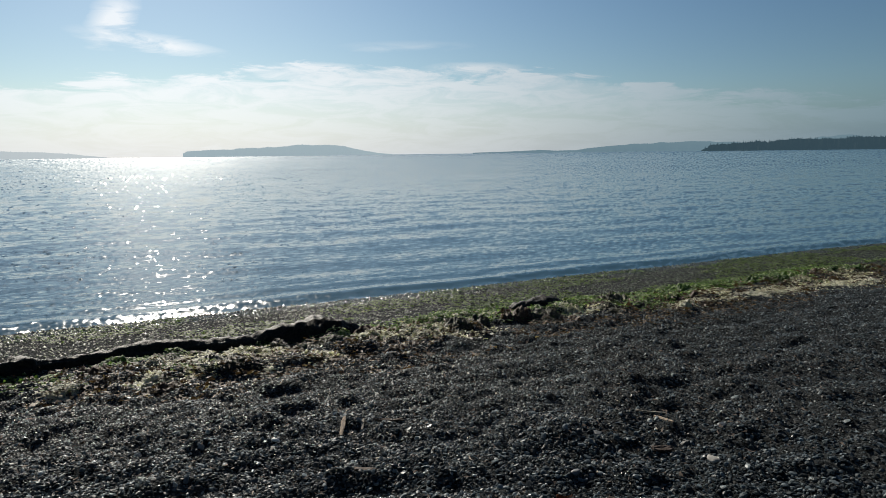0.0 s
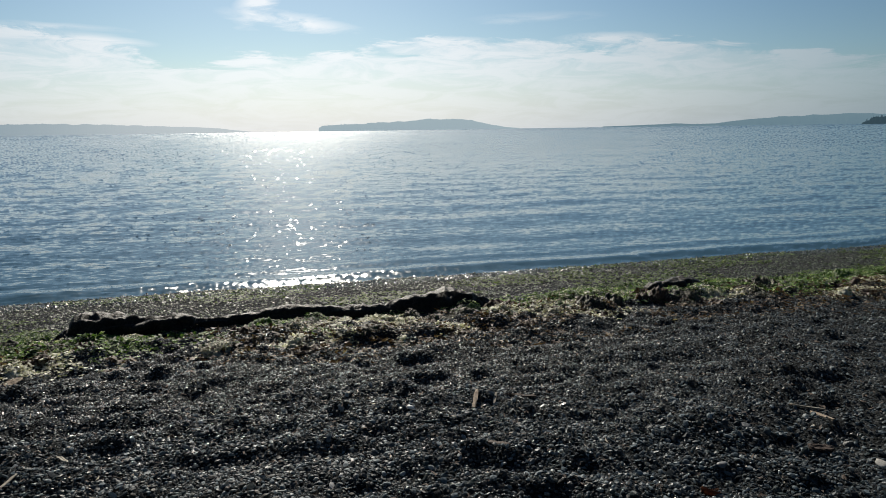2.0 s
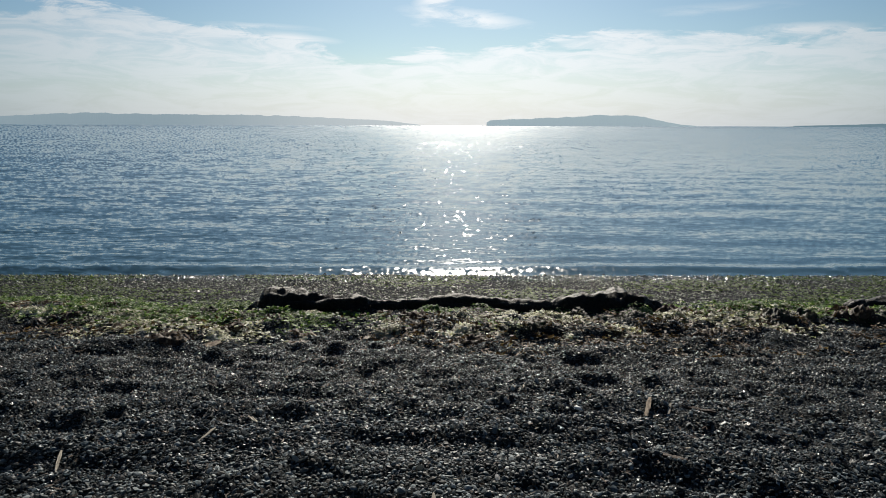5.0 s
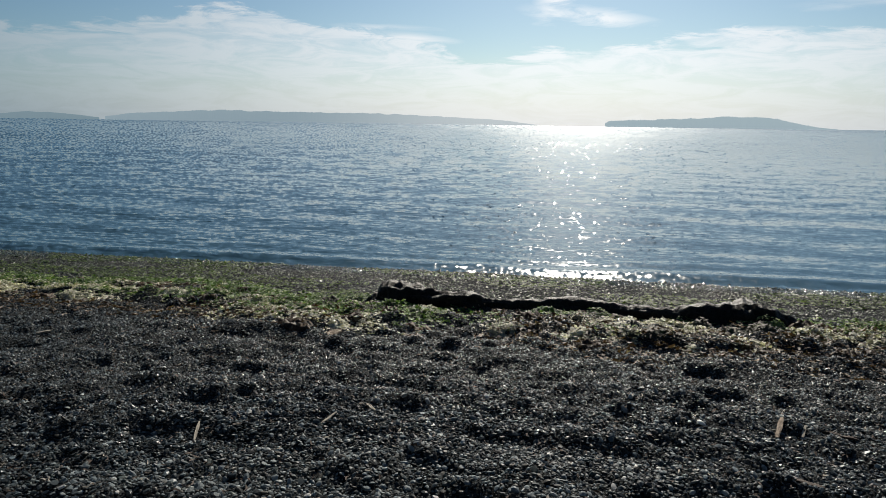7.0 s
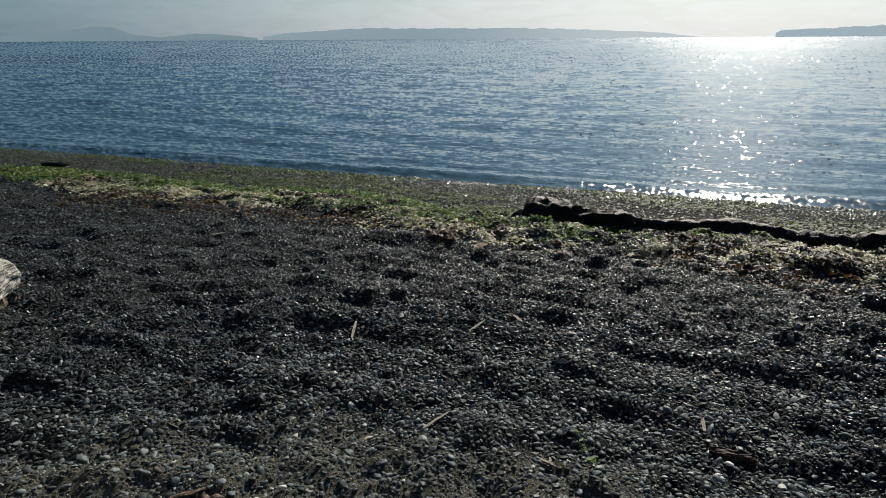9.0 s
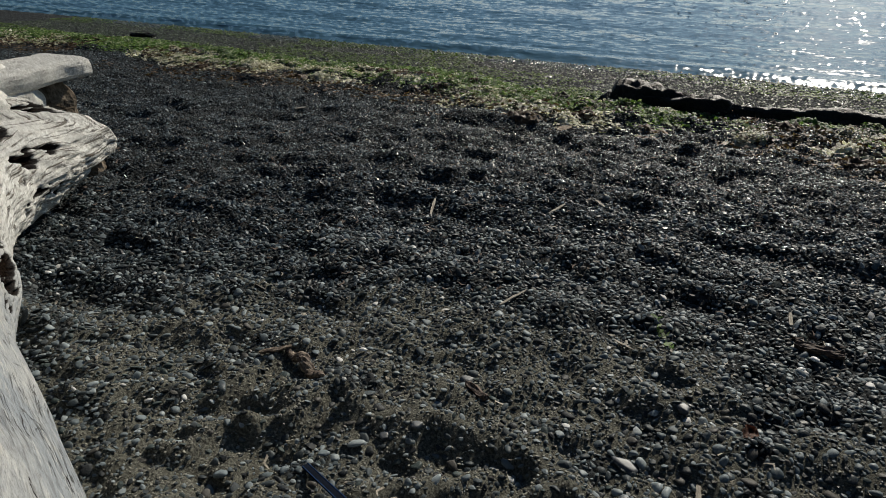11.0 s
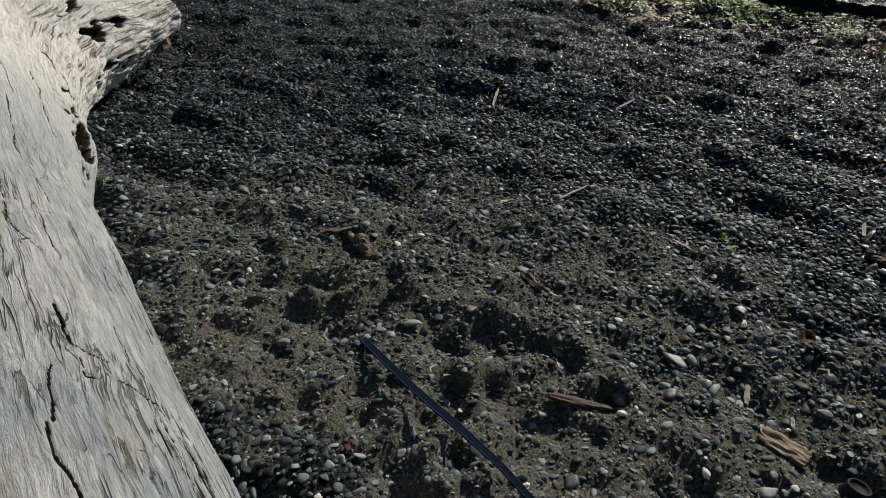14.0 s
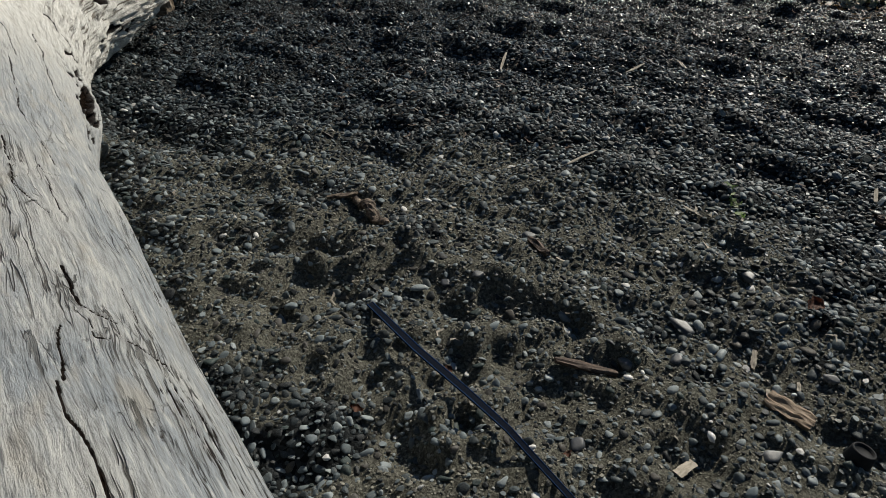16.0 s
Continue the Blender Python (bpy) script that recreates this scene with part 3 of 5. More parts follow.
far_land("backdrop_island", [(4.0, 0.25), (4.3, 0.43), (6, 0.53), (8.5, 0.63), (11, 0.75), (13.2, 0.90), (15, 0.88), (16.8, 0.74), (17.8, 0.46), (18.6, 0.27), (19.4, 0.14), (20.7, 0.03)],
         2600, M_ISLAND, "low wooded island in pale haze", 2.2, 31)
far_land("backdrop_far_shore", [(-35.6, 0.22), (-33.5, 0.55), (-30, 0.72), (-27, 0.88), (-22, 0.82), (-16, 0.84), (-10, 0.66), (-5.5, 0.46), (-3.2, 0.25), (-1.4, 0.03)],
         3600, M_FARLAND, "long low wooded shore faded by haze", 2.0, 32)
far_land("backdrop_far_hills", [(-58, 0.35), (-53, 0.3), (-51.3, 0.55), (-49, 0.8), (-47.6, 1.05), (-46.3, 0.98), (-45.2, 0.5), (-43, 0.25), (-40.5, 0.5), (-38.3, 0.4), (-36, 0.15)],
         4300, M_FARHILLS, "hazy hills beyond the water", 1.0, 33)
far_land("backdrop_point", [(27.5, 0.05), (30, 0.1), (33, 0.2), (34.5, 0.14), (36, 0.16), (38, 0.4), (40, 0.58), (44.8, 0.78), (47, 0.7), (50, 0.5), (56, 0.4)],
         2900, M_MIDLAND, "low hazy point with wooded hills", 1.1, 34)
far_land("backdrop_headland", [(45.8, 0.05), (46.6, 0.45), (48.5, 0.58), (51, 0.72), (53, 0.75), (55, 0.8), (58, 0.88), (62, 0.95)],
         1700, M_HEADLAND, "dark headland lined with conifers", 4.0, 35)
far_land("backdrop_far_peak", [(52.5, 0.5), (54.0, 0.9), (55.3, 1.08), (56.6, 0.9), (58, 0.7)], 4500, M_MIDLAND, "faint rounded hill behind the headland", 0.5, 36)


# ---- gravel ----
def solid(kind, rng):
    """Some pebbles' upper shells with worn flat sides; what would be buried is left off."""
    if kind == 2:
        bm = bmesh.new()
        bmesh.ops.create_icosphere(bm, subdivisions=2, radius=1)
        bmesh.ops.delete(bm, geom=[f for f in bm.faces if f.calc_center_median().z < -0.45], context="FACES")
        bm.verts.index_update()
        v = np.array([p.co for p in bm.verts])
        f = np.array([[p.index for p in q.verts] for q in bm.faces])
        bm.free()
    else:
        levels, m = ([(1.0, -0.4)], 5) if kind == "cap" else ([(1.0, -0.35), (0.78, 0.55)], 7) if kind == 1 else ([(1.0, -0.6), (0.66, 0.62)], 4)
        v = np.array([(r_ * math.cos((k + 0.5 * i) * 2 * math.pi / m), r_ * math.sin((k + 0.5 * i) * 2 * math.pi / m), z_)
                      for i, (r_, z_) in enumerate(levels) for k in range(m)] + ([(0.08, 0.04, 0.95)] if kind != "far" else []))
        f = []
        for i in range(len(levels) - 1):
            a, b = i * m, (i + 1) * m
            f += [t for k in range(m) for t in ((a + k, a + (k + 1) % m, b + k), (a + (k + 1) % m, b + (k + 1) % m, b + k))]
        a = (len(levels) - 1) * m
        f += [(a + k, a + (k + 1) % m, len(v) - 1) for k in range(m)] if kind != "far" else [(a, a + 1, a + 2), (a, a + 2, a + 3)]
        f = np.array(f)
    shapes = []
    for _ in range(24):
        p = v * (1 + 0.05 * rng.randn(len(v), 1).clip(-1.5, 1.5)) if kind != 2 else v.copy()
        for _ in range(6):
            d = rng.randn(3) * (1, 1, 0.7)
            d = d / np.linalg.norm(d)
            over = np.maximum(p @ d - rng.uniform(0.36, 0.84), 0)
            p = p - 0.9 * over[:, None] * d
        shapes.append(p)
    return np.array(shapes), f


def heap(name, kind, x, y, radius, mat, rng, sink=0.25, label="", lift=0.0, tall=(0.36, 0.66), lean=0.24, worn=True):
    """Pebbles as one mesh of loose islands."""
    shapes, f = SOLIDS[kind]
    n = len(x)
    v = shapes[rng.randint(0, len(shapes), n)]
    size = radius[:, None] * np.stack([rng.uniform(0.95, 1.35, n), rng.uniform(0.72, 1.0, n), rng.uniform(*tall, n)], 1)
    p = v * size[:, None, :]
    yaw, tx, ty = rng.uniform(0, 2 * np.pi, n), (lean * rng.randn(n)).clip(-0.6, 0.6), (lean * rng.randn(n)).clip(-0.6, 0.6)
    ca, sa = np.cos(yaw)[:, None], np.sin(yaw)[:, None]
    q = np.stack([p[..., 0] * ca - p[..., 1] * sa, p[..., 0] * sa + p[..., 1] * ca, p[..., 2]], -1)
    q[..., 2] += q[..., 0] * np.tan(tx)[:, None] + q[..., 1] * np.tan(ty)[:, None]
    z = ground_height(x, y) + size[:, 2] * (0.34 - 1.6 * sink * rng.rand(n)) + lift * rng.rand(n)
    q += np.stack([x, y, z], 1)[:, None, :]
    k = v.shape[1]
    faces = (f[None] + (np.arange(n) * k)[:, None, None]).reshape(-1, 3)
    ob = mesh_object(name, q.reshape(-1, 3), faces, mat, worn and kind != "far")
    return tagged(ob, label, "gravel", kind="stuff")


def packed(x, y, r, close):
    """Which of these pebbles lie side by side, the largest first."""
    cells, keep = {}, np.zeros(len(x), bool)
    size = 0.045
    for k in np.argsort(-r):
        i, j, px, py, pr = int(x[k] // size), int(y[k] // size), x[k], y[k], r[k]
        near = [q for a in (i - 1, i, i + 1) for b in (j - 1, j, j + 1) for q in cells.get((a, b), ())]
        if all((px - q[0]) ** 2 + (py - q[1]) ** 2 > (close * (pr + q[2])) ** 2 for q in near):
            cells.setdefault((i, j), []).append((px, py, pr))
            keep[k] = True
    return keep


SOLIDS = {k: solid(k, np.random.RandomState(5)) for k in (1, 2, "far", "cap")}


def sector(rng, n, a0, a1, r0, r1):
    a = np.radians(rng.uniform(a0, a1, n))
    r = np.sqrt(rng.uniform(r0 * r0, r1 * r1, n))
    return r * np.sin(a), r * np.cos(a)


rng = np.random.RandomState(7)
x, y = sector(rng, 130000, -80, 12, 0.75, 3.5)
r = np.clip(rng.lognormal(math.log(0.0077), 0.44, len(x)), 0.0040, 0.023)
r = np.where(np.hypot(x, y) < 1.45, np.minimum(r, 0.0165), r)
keep = rng.rand(len(x)) > 0.85 * sandy(x, y)
x, y, r = x[keep], y[keep], r[keep]
keep = packed(x, y, r, 0.74)
x, y, r = x[keep], y[keep], r[keep]
big = (r > 0.0135) & (np.hypot(x, y) < 2.8)
heap("gravel", 2, x[big], y[big], r[big], M_PEBBLE_LIT, rng, tall=(0.26, 0.50), label="rounded dark grey beach pebbles")
heap("gravel", 1, x[~big], y[~big], r[~big], M_PEBBLE_LIT, rng, label="fine dark grey beach gravel", lift=0.002, worn=False)
x, y = rng.uniform(-2.8, 0.5, 36000), rng.uniform(0.45, 2.3, 36000)
keep = rng.rand(len(x)) < sandy(x, y)
x, y = x[keep], y[keep]
heap("sand_crumbs", "far", x, y, np.clip(rng.lognormal(math.log(0.0036), 0.45, len(x)), 0.0018, 0.009), M_SAND, rng, label="coarse damp sand in crumbs", lift=0.001)
x, y = sector(rng, 95000, -84, 64, 2.5, 4.0)
keep = (np.hypot(x, y) > 3.4) | (np.degrees(np.arctan2(x, y)) > 10)
x, y = x[keep], y[keep]
r = np.clip(rng.lognormal(math.log(0.0084), 0.40, len(x)), 0.0052, 0.024)
keep = packed(x, y, r, 0.60)
x, y, r = x[keep], y[keep], r[keep]
small_ = r < 0.0088
heap("gravel", "cap", x[small_], y[small_], r[small_], M_PEBBLE, rng, label="small dark grey beach pebbles", lift=0.003, tall=(0.45, 0.8), lean=0.3)
x, y, r = x[~small_], y[~small_], r[~small_]
heap("gravel", 1, x, y, r, M_PEBBLE, rng,
     label="dark grey beach pebbles", lift=0.004, tall=(0.42, 0.75), worn=False)
x, y = sector(rng, 240000, -88, 64, 3.9, 11.5)
keep = (y < 7.2) & (y > 0.3)
x, y = x[keep], y[keep]
r = np.clip(rng.lognormal(math.log(0.0112), 0.36, len(x)), 0.0068, 0.026)
close = (np.hypot(x, y) < 4.6) & (r > 0.011)
heap("gravel", 1, x[close], y[close], r[close], M_PEBBLE, rng, label="dark grey pebbles on the slope", lift=0.003, tall=(0.45, 0.8), lean=0.3, worn=False)
fx, fy = sector(rng, 78000, -74, 40, 3.9, 7.4)
keep = (fy < 6.4) & (fy > 1.2)
fr = np.clip(rng.lognormal(math.log(0.0100), 0.3, keep.sum()), 0.0065, 0.018)
heap("gravel", "cap", fx[keep], fy[keep], fr, M_PEBBLE, rng, label="small dark grey pebbles on the slope", lift=0.002, tall=(0.35, 0.6), lean=0.3)
heap("gravel", "cap", x[~close], y[~close], r[~close], M_PEBBLE, rng, label="dark grey pebbles above the wrack line", lift=0.006, tall=(0.42, 0.78), lean=0.36)
x, y = rng.uniform(-14, 16, 44000), rng.uniform(6.9, 10.0, 44000)
heap("gravel", "cap", x, y, np.clip(rng.lognormal(math.log(0.0165), 0.3, len(x)), 0.008, 0.035), M_WET, rng,
     label="damp pebbles below the wrack line", lift=0.006, tall=(0.36, 0.66))
x, y = rng.uniform(-14, 16, 26000), 9.44 + 0.13 * rng.randn(26000)
heap("gravel", "cap", x, y, np.clip(rng.lognormal(math.log(0.015), 0.3, len(x)), 0.008, 0.03), M_SOAKED, rng,
     label="soaked pebbles glinting along the water's edge", lift=0.004, tall=(0.5, 0.9), lean=0.35)


# ---- logs ----
def tube(path, ring, rough, seed, steps_round=28, squash=1.0, square=1.0):
    """A limb along path of (x, y, z, radius), swept with uneven skin. Returns a bmesh."""
    bm = bmesh.new()
    pts = [Vector(p[:3]) for p in path]
    rad = [p[3] for p in path]
    rows, total = [], len(path) - 1
    n = max(2, ring)
    for k in range(n + 1):
        u = k / n * total
        i = min(int(u), total - 1)
        s = u - i
        p0, p1, p2, p3 = pts[max(i - 1, 0)], pts[i], pts[i + 1], pts[min(i + 2, total)]
        c = 0.5 * ((2 * p1) + (p2 - p0) * s + (2 * p0 - 5 * p1 + 4 * p2 - p3) * s * s + (3 * p1 - p0 - 3 * p2 + p3) * s ** 3)
        d = (p2 - p1).normalized()
        side = d.cross(Vector((0, 0, 1)))
        side = side.normalized() if side.length > 1e-3 else Vector((1, 0, 0))
        up = side.cross(d).normalized()
        r = rad[i] * (1 - s) + rad[i + 1] * s
        row = []
        for j in range(steps_round):
            t = 2 * math.pi * j / steps_round
            ct, st = (math.copysign(abs(v) ** square, v) for v in (math.cos(t), math.sin(t)))
            q = c + r * (ct * side + squash * st * up)
            k1 = noise.fractal(Vector((q.x * 2.2 + seed, q.y * 2.2, q.z * 2.2)), 1.0, 2.0, 4)
            k3 = noise.fractal(q * (1.6 / max(rad)) + Vector((0, seed, 0)), 1.0, 2.0, 4)
            k2 = noise.noise(Vector((3.0 * math.cos(t) * r * 9, 3.0 * math.sin(t) * r * 9, seed + u * 0.6)))
            q += (q - c) * rough * (0.6 * k1 + 0.4 * k2 + 0.55 * k3)
            row.append(bm.verts.new(q))
        rows.append(row)
    for a, b in zip(rows, rows[1:]):
        for j in range(steps_round):
            bm.faces.new((a[j], a[(j + 1) % steps_round], b[(j + 1) % steps_round], b[j]))
    for row, back in ((rows[0], True), (rows[-1], False)):
        mid = bm.verts.new(sum((v.co for v in row), Vector()) / len(row))
        for j in range(steps_round):
            bm.faces.new((row[(j + 1) % steps_round], row[j], mid) if back else (row[j], row[(j + 1) % steps_round], mid))
    return bm


# the big bleached log beside the camera
LOG_0, LOG_D = Vector((-0.227, -0.232, 0.0)), Vector((-0.932, 0.362, 0.0))
LOG_SIDE = Vector((0.362, 0.932, 0.0))      # towards the sea
LOG_R = 0.395


CRACKS = [  # width; along the log, angle above the seaward side
    (0.006, (2.76, 0.63), (2.42, 0.65)), (0.006, (2.38, 0.72), (1.90, 0.76)), (0.005, (2.85, 0.37), (2.42, 0.40), (2.22, 0.34)),
    (0.005, (3.18, 0.23), (2.81, 0.06)), (0.006, (1.74, 0.97), (1.46, 1.00), (1.35, 0.88)), (0.006, (1.61, 0.82), (1.56, 0.78), (1.58, 0.69)),
    (0.005, (1.55, 0.79), (1.35, 0.80)), (0.003, (1.48, 1.01), (1.52, 0.84)), (0.004, (1.76, 0.70), (1.63, 0.70)),
    (0.009, (1.13, 0.91), (1.01, 0.91), (0.97, 0.78)), (0.005, (0.99, 0.90), (0.92, 0.91), (0.92, 0.83)),
    (0.008, (0.95, 1.03), (0.82, 1.05)), (0.009, (0.82, 1.07), (0.72, 1.07), (0.40, 1.02)),
    (0.008, (0.92, 0.77), (0.90, 0.58), (0.76, 0.51), (0.60, 0.51)), (0.004, (1.11, 0.64), (0.94, 0.66))]


def crack_value(S, T):
    """1 at the bottom of a split, 0 on the sound wood."""
    a = T * LOG_R
    wob_s, wob_a = S + 0.010 * bumps(S, a, 0.06, 61), a + 0.009 * bumps(S, a, 0.11, 62) + 0.003 * bumps(S, a, 0.03, 63)
    value = 0 * S
    for width, *pts in CRACKS:
        for (s0, t0), (s1, t1) in zip(pts, pts[1:]):
            ds, da = s1 - s0, (t1 - t0) * LOG_R
            u = np.clip(((wob_s - s0) * ds + (wob_a - t0 * LOG_R) * da) / (ds * ds + da * da), 0, 1)
            d = np.hypot(wob_s - s0 - u * ds, wob_a - t0 * LOG_R - u * da)
            value = np.maximum(value, np.clip(1 - d / (0.35 * width * (0.85 + 0.4 * bumps(S, a, 0.12, 64))), 0, 1))
    # a torn patch of parallel slivers
    torn = np.exp(-(((S - 0.74) / 0.20) ** 2 + ((T - 0.60) / 0.22) ** 2) * 1.3)
    sliver = np.clip(1 - np.abs(bumps(wob_a, S * 0.05, 0.008, 65)) / 0.35, 0, 1) * np.clip(bumps(S, wob_a * 2.0, 0.09, 66) + 0.25, 0, 1)
    torn = np.maximum(torn, np.exp(-(((S - 1.0) / 0.5) ** 2 + ((T - 0.22) / 0.24) ** 2)))
    return np.maximum(value, 0.45 * torn * sliver)


ss = np.concatenate([np.linspace(-1.3, 0.35, 14, endpoint=False), np.linspace(0.35, 2.0, 430, endpoint=False), np.linspace(2.0, 4.75, 280)])
tt = np.concatenate([np.linspace(-0.75, -0.25, 40, endpoint=False), np.linspace(-0.25, 1.35, 240, endpoint=False),
                     np.linspace(1.35, 2 * math.pi - 0.75, 30, endpoint=False)])
S, T = np.meshgrid(ss, tt, indexing="ij")
flare = np.clip((S - 2.3) / 2.2, 0, 1)
Rr = LOG_R * (1 + 0.03 * bumps(S, T, 0.9, 51) + 0.007 * bumps(S, T * 0.4, 0.16, 52)) + 0.13 * flare ** 1.6 * (1 + 0.7 * bumps(T, S, 0.7, 53))
# the root spur that points to the sea, and the knot before it
out_ = np.interp(S, [2.0, 2.4, 2.8, 3.2, 3.6, 4.0, 4.22, 4.30, 4.45, 4.6, 4.75], [0, 0.04, 0.10, 0.20, 0.36, 0.64, 0.84, 0.74, 0.58, 0.52, 0.48])
crest = np.interp(S, [4.22, 4.45, 4.75], [-0.10, 0.02, 0.10])
fan = np.where(T > crest, np.interp(S, [2.8, 3.5, 3.9, 4.2, 4.7], [0.42, 0.40, 0.34, 0.20, 0.20]), np.interp(S, [2.4, 3.3, 4.0, 4.2, 4.5], [1.0, 0.80, 0.44, 0.22, 0.4]))
strand = (T - crest) / fan + 0.10 * bumps(S, T, 0.25, 69)
lobe = np.exp(-((T - crest) / fan) ** 2)
Rr = Rr + out_ * lobe * (1 + 0.04 * bumps(T, S * 0.6, 0.09, 54) + 0.07 * bumps(S, T, 0.16, 55))
Rr = Rr + 0.040 * np.exp(-((S - 2.45) / 0.20) ** 2 - ((T + 0.05) / 0.40) ** 2) + 0.030 * np.exp(-((S - 2.75) / 0.45) ** 2 - ((T + 0.1) / 0.5) ** 2)
splinter = lobe * np.clip(out_ * 2.6 - 0.15, 0, 1)
ridge = np.abs(bumps(strand, S * 0.16, 0.055, 57))
Rr = Rr - splinter * (0.034 * np.abs(bumps(strand, S * 0.3, 0.4, 56)) + 0.024 * ridge * (0.5 + 0.5 * bumps(S, strand, 0.3, 71)) + 0.012 * np.abs(bumps(S, strand, 0.05, 72)) + 0.016 * bumps(S * 0.5, T, 0.022, 73))
crack = crack_value(S, T)
Rr = Rr - 0.008 * crack - 0.003 * np.abs(bumps(T * LOG_R, S * 0.1, 0.012, 58))
# how far each point goes near black: splits, root grooves and hollows
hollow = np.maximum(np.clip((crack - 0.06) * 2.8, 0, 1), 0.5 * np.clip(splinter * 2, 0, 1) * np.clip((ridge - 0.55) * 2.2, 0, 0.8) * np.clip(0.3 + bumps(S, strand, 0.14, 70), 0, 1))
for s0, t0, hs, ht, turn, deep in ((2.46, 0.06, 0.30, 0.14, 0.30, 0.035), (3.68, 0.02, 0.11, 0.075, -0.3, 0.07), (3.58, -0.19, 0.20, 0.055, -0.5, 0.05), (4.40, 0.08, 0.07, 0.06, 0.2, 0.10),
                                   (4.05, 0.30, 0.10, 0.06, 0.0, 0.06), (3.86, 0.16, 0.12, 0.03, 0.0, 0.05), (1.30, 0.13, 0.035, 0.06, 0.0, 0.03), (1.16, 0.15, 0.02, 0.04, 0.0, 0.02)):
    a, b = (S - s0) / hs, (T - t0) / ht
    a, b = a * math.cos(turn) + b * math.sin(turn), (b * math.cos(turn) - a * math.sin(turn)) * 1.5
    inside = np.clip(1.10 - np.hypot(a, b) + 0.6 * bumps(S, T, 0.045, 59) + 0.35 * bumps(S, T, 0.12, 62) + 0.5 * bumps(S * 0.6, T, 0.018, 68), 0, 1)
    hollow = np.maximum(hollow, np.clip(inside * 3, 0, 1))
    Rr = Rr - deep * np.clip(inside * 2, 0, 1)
# closed ends
ends = np.ones(len(ss))
ends[0] = 0.02
ends[-3:] = 0.86, 0.5, 0.02
Rr = Rr * ends[:, None]
S = S.copy()
S[-3:] = S[-4]
S[-2:] -= 0.08
P = np.stack([S, -Rr * np.cos(T), np.maximum(Rr * np.sin(T) * 0.97, -0.44)], -1)
na, nb_ = len(ss), len(tt)
idx = np.arange(na * nb_).reshape(na, nb_)
quads = np.stack([idx[:-1], idx[1:], np.roll(idx, -1, 1)[1:], np.roll(idx, -1, 1)[:-1]], -1).reshape(-1, 4)
drift = tagged(new("driftwood_log"), "huge bleached grey driftwood log with a broken root end", "log")
drift.matrix_world = Matrix(((LOG_D.x, -LOG_SIDE.x, 0, LOG_0.x), (LOG_D.y, -LOG_SIDE.y, 0, LOG_0.y), (0, 0, 1, 0.375), (0, 0, 0, 1)))
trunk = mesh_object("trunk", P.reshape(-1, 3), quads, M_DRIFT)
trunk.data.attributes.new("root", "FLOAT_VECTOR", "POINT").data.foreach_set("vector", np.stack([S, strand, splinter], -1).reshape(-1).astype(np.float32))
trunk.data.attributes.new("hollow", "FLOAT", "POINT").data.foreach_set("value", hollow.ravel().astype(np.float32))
trunk.parent = drift
tagged(trunk, "silvery grey cracked trunk")


def root(name, path, rings, rough, seed, steps, squash, label="", mat=None, square=1.0):
    """A root in the log's own frame: along it, towards the sea, above its axis."""
    return part(name, tube([(s, -o, z - 0.375, r) for s, o, z, r in path], rings, rough, seed, steps, squash, square), mat or M_DRIFT, drift, label, square == 1.0)


root("root_slab", [(4.25, -0.1, 0.56, 0.30), (4.7, 0.6, 0.56, 0.27), (4.95, 1.2, 0.565, 0.24), (5.02, 1.33, 0.565, 0.235)], 60, 0.10, 8.0, 44, 0.27,
     "broken square-ended root", None, 0.45)
root("root_wall", [(4.95, 1.12, 0.52, 0.19), (4.90, 1.13, 0.30, 0.18), (4.82, 1.14, 0.08, 0.22), (4.80, 1.14, -0.10, 0.22)], 40, 0.35, 9.0, 36, 0.7,
     "dark rotten root under the slab", M_ROT, 0.7)
root("root_lump", [(4.15, 0.05, 0.48, 0.34), (4.45, 0.40, 0.50, 0.32), (4.70, 0.78, 0.44, 0.27), (4.85, 1.0, 0.36, 0.18)], 60, 0.38, 5.0, 44, 0.9)

# the black log on the wrack line
black = tagged(new("sunken_log"), "wet black waterlogged log on the wrack line", "log")
stem = [(-1.80, 7.08, 0.12), (-1.66, 7.08, 0.165), (-1.45, 7.08, 0.15), (-1.1, 7.08, 0.13), (-0.74, 7.09, 0.13), (-0.66, 7.10, 0.085), (-0.3, 7.12, 0.095), (0.2, 7.12, 0.11), (0.55, 7.10, 0.095),
        (0.9, 7.04, 0.085), (1.25, 6.98, 0.085), (1.45, 6.95, 0.115), (1.8, 6.93, 0.150), (2.1, 6.93, 0.150), (2.3, 6.92, 0.115), (2.44, 6.91, 0.05)]
part("trunk", tube([(a, b - 0.12, float(base_height(a, b - 0.12)) + 0.035 + 0.42 * r_, 1.04 * r_) for a, b, r_ in stem], 240, 0.55, 12.0, 30), M_BLACKLOG, black)
for a, b in (((-1.62, 6.97, -0.32), (-1.55, 6.93, -0.19)), ((-1.75, 6.92, -0.35), (-2.0, 6.80, -0.37)), ((-1.72, 6.97, -0.33), (-1.76, 6.92, -0.24))):
    part("root", tube([(*a, 0.12), (*[0.5 * (p + q) for p, q in zip(a, b)], 0.10), (*b, 0.05)], 14, 0.7, a[0] * 3, 18), M_BLACKLOG, black)


